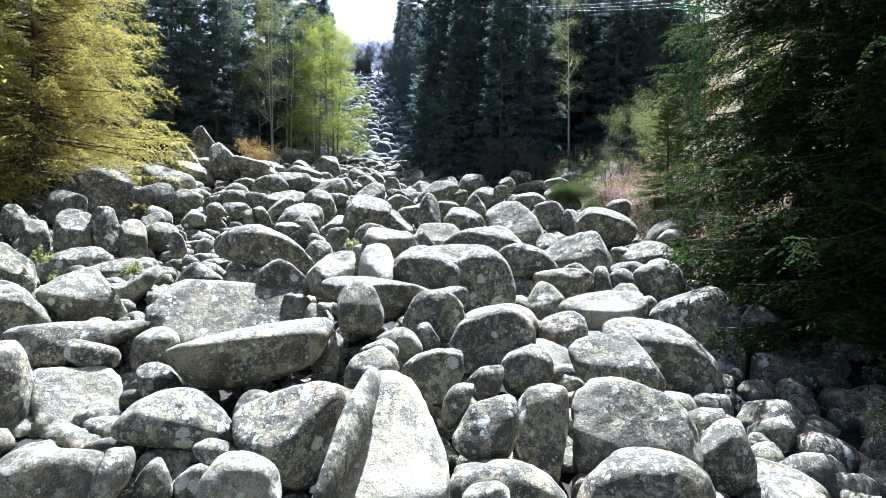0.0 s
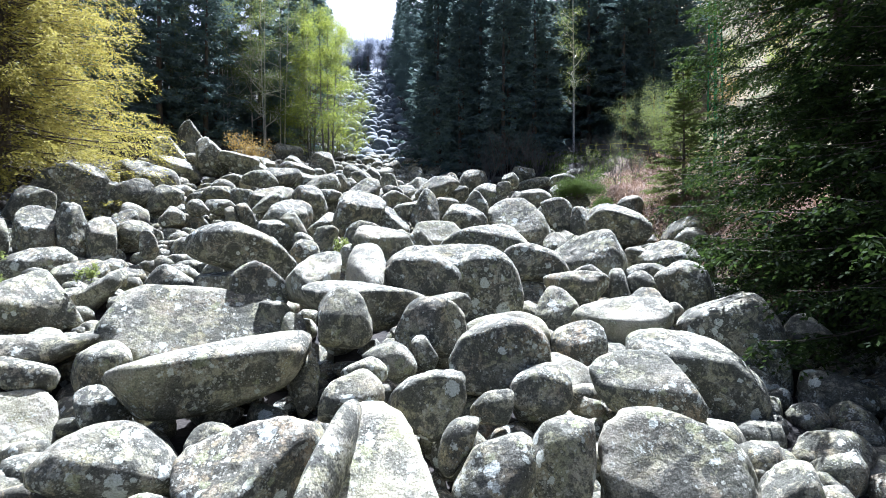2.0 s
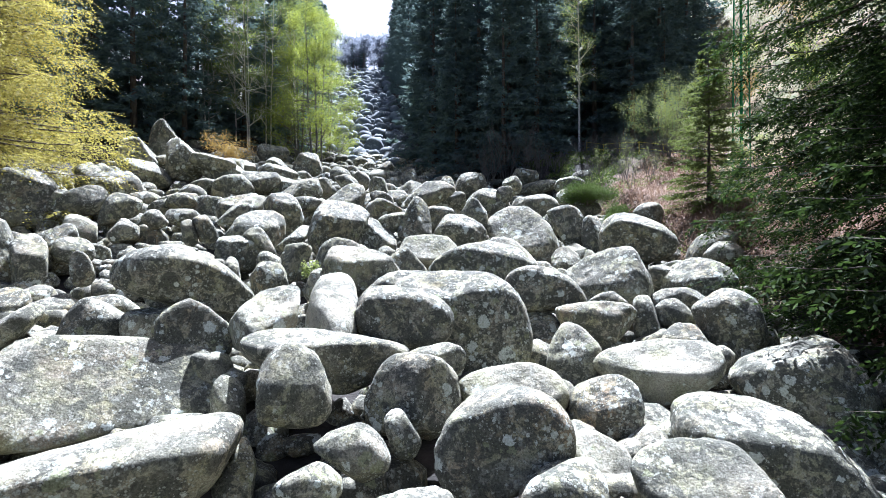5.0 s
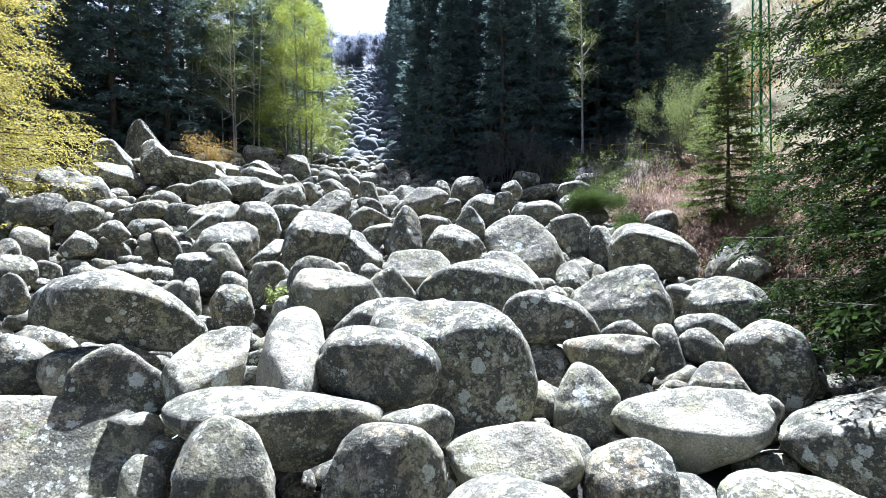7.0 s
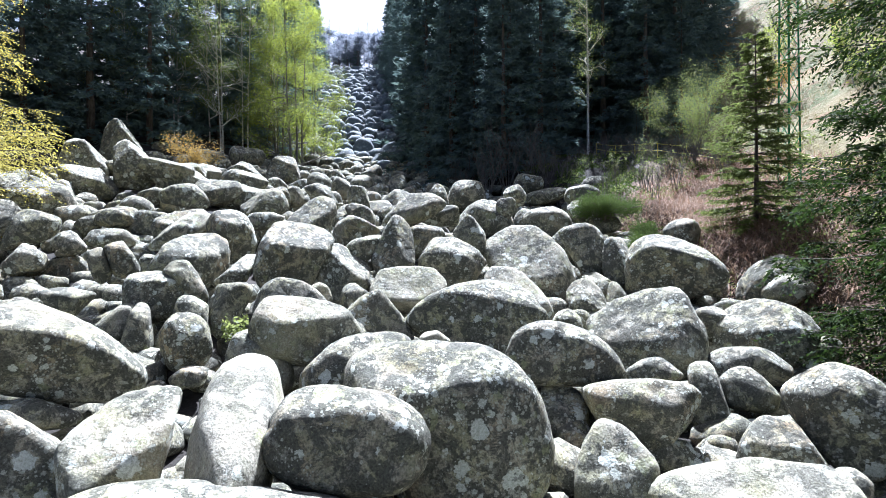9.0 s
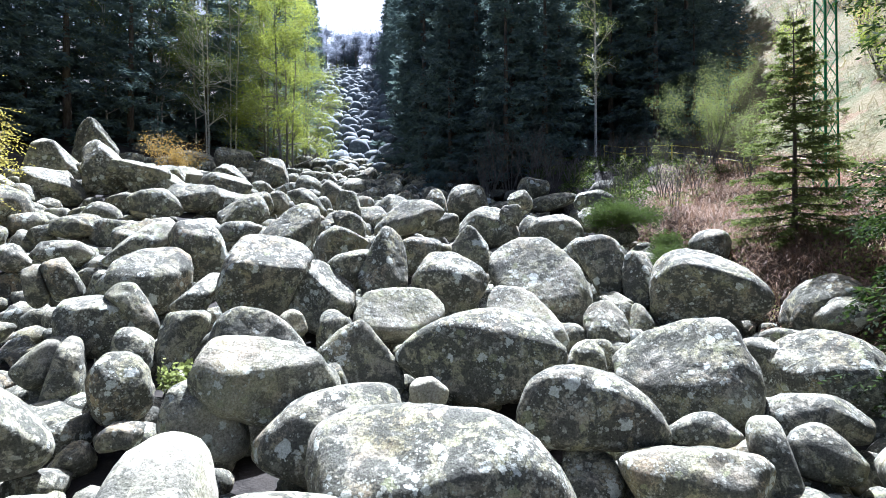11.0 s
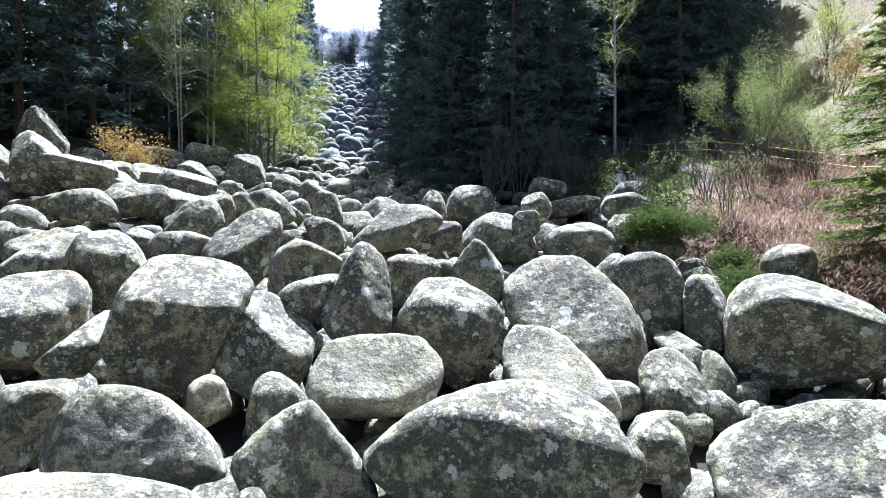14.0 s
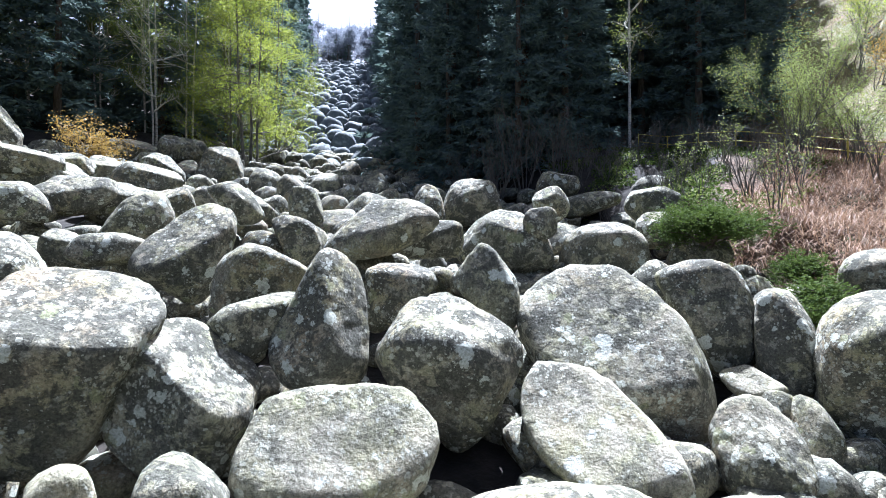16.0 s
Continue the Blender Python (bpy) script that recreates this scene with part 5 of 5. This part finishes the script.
plant_tree("spruce", [("trunk", tr), ("crown", cr.mesh("crown", NEEDLE_NEAR_SHADE))], 12.3, 13.8, "dense dark spruce shading the edge of the boulders", "tree")
# added backing tree: keeps the bright hillside from showing through the near boughs
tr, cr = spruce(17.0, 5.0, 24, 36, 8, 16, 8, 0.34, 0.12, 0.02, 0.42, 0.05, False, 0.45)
plant_tree("spruce", [("trunk", tr), ("crown", cr.mesh("crown", NEEDLE_NEAR_SHADE))], 16.4, 17.6, "dark spruce added behind the bank spruces as a backing", "tree")
# the young spruce on the sunny bank
tr, cr = spruce(6.7, 2.0, 23, 28, 8, 24, 14, 0.10, 0.032, 0.05, 0.22, 0.08)
plant_tree("young_spruce", [("trunk", tr), ("crown", cr.mesh("crown", NEEDLE_FRESH))], 11.1, 27.4, "slender young spruce on the leaf-strewn bank", "tree")

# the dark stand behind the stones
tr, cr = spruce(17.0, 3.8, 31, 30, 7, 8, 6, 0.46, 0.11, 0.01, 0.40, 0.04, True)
stand = plant_tree("forest_spruce", [("trunk", tr), ("crown", cr.mesh("crown", NEEDLE_HAZED))], 1.6, 47.5, "dark spruce in the dense stand above the stones", "tree", "spruce stand")
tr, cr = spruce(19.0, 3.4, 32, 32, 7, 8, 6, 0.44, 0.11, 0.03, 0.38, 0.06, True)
stand_b = plant_tree("forest_spruce", [("trunk", tr), ("crown", cr.mesh("crown", NEEDLE_HAZED))], 5.2, 45.5, "dark spruce in the dense stand above the stones", "tree", "spruce stand")
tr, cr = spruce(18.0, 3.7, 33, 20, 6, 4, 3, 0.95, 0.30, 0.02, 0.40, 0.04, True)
stand_far = plant_tree("forest_spruce", [("trunk", tr), ("crown", cr.mesh("crown", NEEDLE_HAZED))], 14.5, 60.0, "dark spruce deep in the dense stand", "tree", "spruce stand")
front = [(7.2, 45.4, 0.95), (4.6, 43.6, 0.8), (1.4, 46.2, 0.85), (14.9, 47.4, 0.9), (15.5, 50.0, 1.0), (17.4, 48.5, 0.95), (9.0, 49.2, 0.9), (12.6, 49.6, 0.95), (19.6, 53.0, 1.05), (3.4, 51.5, 1.1), (12.4, 52.0, 1.0), (-0.4, 52.5, 1.05), (6.8, 50.5, 1.0), (9.8, 54.0, 1.1), (22.6, 55.5, 1.0), (16.8, 53.5, 1.05), (19.8, 56.0, 1.1), (15.0, 55.5, 1.1), (17.2, 47.0, 0.6), (5.9, 46.9, 0.55), (2.9, 46.0, 0.6)]
back = [(x + rng.uniform(-1.0, 1.0), y + rng.uniform(-1.2, 1.2), rng.uniform(0.9, 1.2)) for y in (57, 62, 69) for x in np.arange(0 + (y - 57) / 6, 0.572 * y - 9.0, 3.1)]
edge_row = [(np.interp(y, EDGE_Y, EDGE_R) + rng.uniform(2.0, 3.6), y, rng.uniform(0.85, 1.1)) for y in range(58, 150, 6)]
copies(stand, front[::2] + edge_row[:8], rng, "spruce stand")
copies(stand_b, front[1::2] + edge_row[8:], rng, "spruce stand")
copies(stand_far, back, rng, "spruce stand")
left_dark = [(-19.5, 47.5, 1.0), (-22.3, 45.5, 1.05), (-24.8, 43.0, 1.0), (-27.2, 40.0, 1.1), (-29.5, 36.5, 1.0), (-31.0, 32.5, 1.1), (-17.2, 54.0, 1.05), (-20.5, 52.0, 1.1), (-23.5, 50.0, 1.0), (-26.5, 47.5, 1.05), (-29.5, 44.5, 1.1), (-32.5, 41.0, 1.0), (-34.5, 36.5, 1.1), (-14.0, 57.0, 1.0), (-35.0, 29.0, 1.0), (-18.0, 60.0, 1.1), (-22.0, 57.0, 1.0), (-25.5, 54.5, 1.1), (-29.0, 52.0, 1.0), (-33.0, 48.0, 1.1), (-37.0, 43.0, 1.1), (-38.5, 36.0, 1.0), (-33.0, 24.0, 1.0), (-14.5, 64.0, 1.0), (-19.0, 67.0, 1.1), (-24.0, 64.0, 1.1), (-29.0, 60.0, 1.1), (-34.0, 56.0, 1.1)]
edge_l = [(np.interp(y, EDGE_Y, EDGE_L) - rng.uniform(2.5, 6), y, rng.uniform(0.8, 1.05)) for y in range(66, 150, 6)]
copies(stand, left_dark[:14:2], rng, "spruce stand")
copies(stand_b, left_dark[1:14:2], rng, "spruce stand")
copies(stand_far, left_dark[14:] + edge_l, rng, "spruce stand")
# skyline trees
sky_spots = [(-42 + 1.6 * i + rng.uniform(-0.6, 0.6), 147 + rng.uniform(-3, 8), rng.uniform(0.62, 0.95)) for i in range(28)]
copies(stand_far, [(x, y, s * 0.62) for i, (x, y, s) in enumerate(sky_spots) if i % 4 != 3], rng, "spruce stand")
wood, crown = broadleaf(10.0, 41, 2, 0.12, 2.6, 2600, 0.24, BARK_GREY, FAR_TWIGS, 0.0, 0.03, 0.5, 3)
bare = plant_tree("bare_tree", [("trunk", wood), ("crown", crown)], sky_spots[0][0], sky_spots[0][1], "bare grey broad-leaved tree with haze-blue twigs on the skyline", "tree", "skyline trees")
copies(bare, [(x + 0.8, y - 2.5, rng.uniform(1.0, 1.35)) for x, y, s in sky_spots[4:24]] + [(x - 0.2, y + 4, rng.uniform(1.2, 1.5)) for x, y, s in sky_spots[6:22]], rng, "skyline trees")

# the yellow-green tree at the edge of the stones
tr, cr = spruce(20.0, 8.0, 51, 58, 12, 66, 10, 0.15, 0.05, 0.03, 0.20, 0.04, False, 0.35)
plant_tree("leafing_tree", [("trunk", tr), ("crown", cr.mesh("crown", LEAF_YELLOW))], -20.6, 28.0, "broad tree in fresh yellow-green leaf with sweeping low boughs", "tree")
wood, crown = broadleaf(16.0, 52, 2, 0.08, 6.0, 30000, 0.17, BARK, LEAF_YELLOW, 0.35, 0.02, 0.35, 24)
plant_tree("leafing_tree", [("trunk", wood), ("crown", crown)], -24.0, 22.0, "yellow-green leafing tree beside the stones", "tree")

# birches and leafing trees left of the channel
wood, crown = broadleaf(16.0, 61, 2, 0.16, 3.0, 9500, 0.085, BIRCH_BARK, LEAF_DULL, 0.05, 0.02, 0.36, 16, 0.0045)
birch = plant_tree("birch", [("trunk", wood), ("crown", crown)], -14.8, 49.0, "white-stemmed birch in thin lime-green leaf", "tree", "birches by the channel")
copies(birch, [(-12.1, 53.5, 0.95), (-16.9, 52.0, 0.9), (-14.5, 51.6, 1.0), (-18.6, 50.0, 0.85), (-20.8, 47.6, 0.8)], rng, "birches by the channel")
wood, crown = broadleaf(14.0, 62, 3, 0.10, 3.4, 24000, 0.09, BARK_GREY, LEAF_LIME, 0.15, 0.03, 0.32, 15, 0.007)
aspen = plant_tree("leafing_tree", [("trunk", wood), ("crown", crown)], -9.6, 49.0, "bright lime-green leafing tree with several grey stems", "tree", "trees by the channel")
copies(aspen, [(-11.8, 52.5, 1.0), (-10.2, 55.0, 0.95)], rng, "trees by the channel")
# the birch before the dark stand
wood, crown = broadleaf(17.0, 63, 1, 0.2, 1.9, 6500, 0.07, BIRCH_BARK, LEAF_DULL, 0.05, 0.012, 0.34, 26, 0.0052)
plant_tree("birch", [("trunk", wood), ("crown", crown)], 10.0, 44.0, "single slim birch with a white stem before dark spruces", "tree")

# shrubs
def shrub(seed, height, reach, count, size, leaf, stems=7, bark=BARK_GREY):
    rng = np.random.default_rng(seed)
    out, ends = [], []
    for k in range(stems):
        wood = Heap()
        ang = rng.uniform(0, 2 * np.pi)
        tilt = rng.uniform(0.15, 0.9) * reach / height
        limbs(rng, (rng.normal(0, 0.12), rng.normal(0, 0.12), -0.1), (math.cos(ang) * tilt, math.sin(ang) * tilt, 1.0), height * rng.uniform(0.5, 0.75), 0.008 * height + 0.004, 2, wood, ends, 0.5, 0.3, 3)
        out.append(("stem", wood.mesh("stem", bark, True)))
    if count:
        pts = np.concatenate(ends)
        c = pts[rng.integers(0, len(pts), count)] + rng.normal(0, 0.09 * reach, (count, 3))
        crown = Heap()
        crown.add(*leaves(rng, c, size))
        out.append(("foliage", crown.mesh("foliage", leaf)))
    return out


plant_tree("shrub", shrub(71, 3.7, 1.8, 20000, 0.042, LEAF_OLIVE), 13.2, 36.5, "leafing olive-green shrub on the sunny bank", "shrub", sink=0.1)
plant_tree("shrub", shrub(72, 2.6, 1.3, 4200, 0.055, LEAF_OLIVE), 14.6, 35.8, "leafing green shrub beside the railing", "shrub", sink=0.1)
plant_tree("shrub", shrub(73, 1.9, 0.9, 0, 0, None, 8), 9.7, 33.5, "bare brown twiggy shrub on leaf litter", "shrub", sink=0.1)
plant_tree("shrub", shrub(74, 2.2, 1.9, 3600, 0.09, LEAF_ORANGE, 9), -13.9, 41.5, "low shrub with dry orange leaves behind the boulders", "shrub", sink=0.1)
for i, (x, y, h) in enumerate([(3.4, 41.5, 3.4), (4.6, 42.0, 3.8), (5.6, 41.0, 3.0), (6.5, 40.0, 2.4), (2.2, 43.0, 2.6)]):
    plant_tree("bare_shrub", shrub(80 + i, h, 1.7, 0, 0, None, 9), x, y, "bare grey twiggy shrub at the forest edge", "shrub", "bare shrubs at the forest edge", sink=0.1)


def juniper(seed, w, d, h, count=1500):
    """A low bush of arching shoots in lobes, each shoot set with short needles."""
    rng = np.random.default_rng(seed)
    crown, out_parts = Heap(), []
    for k in range(44):
        ang, out = rng.uniform(0, 6.28), rng.uniform(0.25, 1.15)
        tip = np.array([math.cos(ang) * w / 2 * out, math.sin(ang) * d / 2 * out, h * rng.uniform(0.1, 1.0) * (1.1 - 0.6 * out)])
        mid = tip * (0.5, 0.5, 0.75)
        v, f = tube(np.array([[0, 0, -0.2], mid, tip]), [0.035, 0.02, 0.006], 5)
        out_parts.append(("stem", mesh_from("stem", v, f, BARK, True)))
        n = count // 44
        s = rng.uniform(0.0, 1.0, (n, 1))
        p0 = mid * (1 - s) + tip * s + rng.normal(0, 0.13, (n, 3))
        dirs = unit(np.c_[np.cos(ang) + rng.normal(0, 0.6, n), np.sin(ang) + rng.normal(0, 0.6, n), rng.uniform(-0.1, 0.9, n)])
        crown.add(*needles(rng, p0, p0 + dirs * rng.uniform(0.06, 0.16, (n, 1)), 8, 0.045, 0.026))
    return out_parts + [("foliage", crown.mesh("foliage", JUNIPER))]


plant_tree("juniper", juniper(91, 2.7, 2.4, 0.95, 5200), 6.9, 30.1, "low spreading green juniper over a boulder", "shrub", sink=float(land(6.9, 30.1)) - 5.75)

for i, (x, y, z) in enumerate([(7.25, 27.0, 4.6), (7.6, 28.0, 5.0), (6.9, 26.6, 4.3)]):
    plant_tree("mossy_cushion", juniper(92 + i, 0.75, 0.7, 0.32, 900), x, y, "low mossy green cushion plant beside a boulder", "plant", "cushion plants on the bank", sink=float(land(x, y)) - z)
plant_tree("shrub", shrub(171, 1.2, 0.9, 420, 0.06, LEAF_OLIVE, 6), 7.6, 9.6, "small twiggy shrub with few green leaves among boulders", "shrub", sink=-0.5)
for i, (x, y, z) in enumerate([(-12.2, 16.8, 2.5), (-10.9, 15.9, 1.9), (-9.2, 16.0, 2.2), (-3.2, 19.2, 2.9)]):
    plant_tree("fern", shrub(180 + i, 0.45, 0.45, 320, 0.08, LEAF_OLIVE, 4), x, y, "small green plant growing between boulders", "plant", "plants between boulders", sink=float(land(x, y)) - z)
bank_rng = np.random.default_rng(17)
brush = plant_tree("bare_shrub", shrub(119, 1.5, 1.0, 0, 0, None, 5), 9.0, 40.5, "bare brown twiggy brush on the shaded bank", "shrub", "brush on the bank", sink=0.1)
for i in range(48):
    x, y = bank_rng.uniform(6.8, 15.0), bank_rng.uniform(34.5, 45.5)
    copies(brush, [(x, y, bank_rng.uniform(0.6, 1.3))], bank_rng, "brush on the bank")
copies(stand, [(13.6, 45.6, 0.2), (12.4, 42.6, 0.13)], bank_rng, "spruce stand")
for i in range(12):
    x, y = [(10.2, 35.5), (9.2, 36.8), (11.8, 34.6), (12.6, 32.6), (8.8, 34.4), (14.4, 38.0), (12.2, 39.5), (10.9, 33.2), (13.6, 34.0), (11.2, 37.4), (12.9, 35.4), (9.4, 31.8)][i]
    plant_tree("sapling", shrub(120 + i, 1.3 + 0.25 * (i % 4), 0.7, 260 if i % 2 else 0, 0.06, LEAF_OLIVE, 4), x, y, "thin bare brown sapling on the leaf-strewn bank", "shrub", "saplings on the bank", sink=0.1)
for i in range(9):
    x, y, h = [(21, 44, 3.2), (23.5, 47, 2.6), (19.5, 41, 2.4), (26, 50, 3.5), (22, 38, 2.8), (24.5, 42, 3.4), (28, 46, 3.0), (20.5, 35, 2.6), (30, 53, 3.8)][i]
    plant_tree("shrub", shrub(140 + i, h, 2.0, 1800 if i % 3 else 600, 0.09, (LEAF_OLIVE, LEAF_LIME, LEAF_ORANGE)[i % 3], 6), x, y, "leafing shrub on the steep sunny hillside", "shrub", "shrubs on the hillside", sink=0.1)
for i in range(4):
    x, y, h = [(26.5, 44, 6), (25, 37, 5.5), (30, 49, 7), (28.5, 40, 5)][i]
    wood, crown = broadleaf(h, 160 + i, 2, 0.2, 2.2, 1500, 0.10, BARK_GREY, LEAF_OLIVE if i % 2 else LEAF_LIME, 0.0, 0.03, 0.35, 7, 0.007)
    plant_tree("hillside_tree", [("trunk", wood), ("crown", crown)], x, y, "thin leafing tree on the sunny hillside", "tree", "hillside trees")


def herbs(count, seed, xs=(6.5, 18), ys=(19, 48), leaf=None, thin=0.22):
    """Low green leaves of spring plants among the litter."""
    rng = np.random.default_rng(seed)
    x, y = rng.uniform(*xs, count * 4), rng.uniform(*ys, count * 4)
    ok = (x > np.interp(y, EDGE_Y, EDGE_R) + 0.2) & (vnoise(np.c_[x * 0.9, y * 0.9, 0 * x + 3]) > thin)
    x, y = x[ok][:count], y[ok][:count]
    crown = Heap()
    crown.add(*leaves(rng, np.c_[x, y, land(x, y) + rng.uniform(0.02, 0.16, len(x))], 0.11))
    tagged(new("ground_plants", crown.mesh("ground_plants", leaf or LEAF_OLIVE)), "low green spring plants among dry leaves", "plants", kind="stuff")


herbs(15000, 96)
herbs(14000, 98, (5.5, 13.5), (33, 46), JUNIPER, -0.25)

# ---- lattice mast, wires and railing ----
def bar(a, b, r, sides=4):
    return tube([a, b], [r, r], sides)


def mast():
    x, y = 13.8, 29.9
    z = float(land(x, y))
    ob = thing("lattice_mast", pose(x, y, z - 0.2, 0, 0, 12), "green painted steel lattice mast with a crossarm", "mast")
    H, a0, a1 = 16.3 - z, 0.26, 0.19
    corner = lambda s, i: np.array([(1, 1, -1, -1)[i] * (a0 + (a1 - a0) * s), (1, -1, -1, 1)[i] * (a0 + (a1 - a0) * s), s * H])
    for i in range(4):
        v, f = bar(corner(0, i), corner(1, i), 0.045)
        part("leg", mesh_from("leg", v, f, GREEN_PAINT), ob)
    n = 14
    for k in range(n):
        for i in range(4):
            j = (i + 1) % 4
            a, b = (corner(k / n, i), corner((k + 1) / n, j)) if k % 2 else (corner(k / n, j), corner((k + 1) / n, i))
            v, f = bar(a, b, 0.018)
            part("brace", mesh_from("brace", v, f, GREEN_PAINT), ob)
    arm = Heap()
    for dy in (-0.27, 0.27):
        arm.add(*bar((-1.7, dy, H - 0.15), (1.7, dy, H - 0.15), 0.05))
        arm.add(*bar((-1.7, dy, H - 0.15), (0, dy, H + 0.5), 0.03))
        arm.add(*bar((1.7, dy, H - 0.15), (0, dy, H + 0.5), 0.03))
    part("crossarm", arm.mesh("crossarm", GREEN_PAINT), ob)
    for sx in (-1.6, 0.0, 1.6):
        v, f = tube([(sx, 0, H - 0.15), (sx, 0, H), (sx, 0, H + 0.06), (sx, 0, H + 0.14), (sx, 0, H + 0.2), (sx, 0, H + 0.28)], [0.02, 0.05, 0.09, 0.05, 0.08, 0.03], 10)
        part("insulator", mesh_from("insulator", v, f, CERAMIC, True), ob)
        m = ob.matrix_basis
        p = m @ Vector((sx, 0, H + 0.25))
        q = p + Vector((-30, 62, 30.0))
        s = np.linspace(0, 1, 24)[:, None]
        line = np.array(p)[None] * (1 - s) + np.array(q)[None] * s
        line[:, 2] -= (4 * 1.6 * s * (1 - s))[:, 0]
        v, f = tube(line, np.full(24, 0.012), 5)
        tagged(new("power_wire", mesh_from("power_wire", v, f, STEEL, True)), "thin slack overhead wire leaving the mast", "wire", "overhead wires")


mast()


def railing():
    ob = thing("railing", pose(0, 0, 0), "faded yellow pipe railing along the bank path", "railing")
    ys = np.arange(28.0, 47.0, 1.9)
    xs = 14.4 - 0.36 * (ys - 34.7) + 0.15 * np.sin(ys * 0.6)
    zs = land(xs, ys)
    for x, y, z in zip(xs, ys, zs):
        v, f = bar((x, y, z - 0.3), (x, y, z + 0.86), 0.03, 7)
        part("post", mesh_from("post", v, f, YELLOW_PAINT, True), ob)
    for h in (0.82, 0.45):
        v, f = tube(np.c_[xs, ys, zs + h], np.full(len(xs), 0.02), 7)
        part("rail", mesh_from("rail", v, f, YELLOW_PAINT, True), ob)


railing()


# ---- dry grass and litter on the bank ----
def straw(count, seed, xs=(7.5, 17), ys=(20, 46), tall=1.0, name="dry_grass", blade=None, label="matted dry reddish grass and bracken on the bank"):
    rng = np.random.default_rng(seed)
    x, y = rng.uniform(*xs, count * 3), rng.uniform(*ys, count * 3)
    ok = (x > np.interp(y, EDGE_Y, EDGE_R) + 0.1) & ((y < 31 + 1.1 * (x - 7)) | (x > 16)) & (vnoise(np.c_[x * 0.6, y * 0.6, 0 * x]) > -0.55)
    x, y = x[ok][:count], y[ok][:count]
    p = np.c_[x, y, land(x, y)]
    d = unit(np.c_[rng.normal(0, 1, len(x)), rng.normal(0, 1, len(x)), rng.uniform(0.1, 1.0, len(x))])
    l = tall * rng.uniform(0.2, 0.75, (len(x), 1))
    side = unit(np.cross(d, [0, 0, 1.0])) * 0.007 * tall
    midp = p + d * l * 0.6
    tip = p + d * l + np.c_[0 * x, 0 * x, -0.35 * l[:, 0]]
    v = np.stack([p - side, p + side, midp + side, tip, midp - side], 1).reshape(-1, 3)
    i = np.arange(len(x))[:, None] * 5
    ob = new(name, mesh_from(name, v, [i + [0, 1, 2, 4], i + [4, 2, 3]], blade or STRAW))
    tagged(ob, label, "grass", kind="stuff")


straw(56000, 95)
straw(42000, 97, (16, 44), (22, 64), 1.1, "hill_grass", HAY, "yellowish spring grass on the steep hillside")
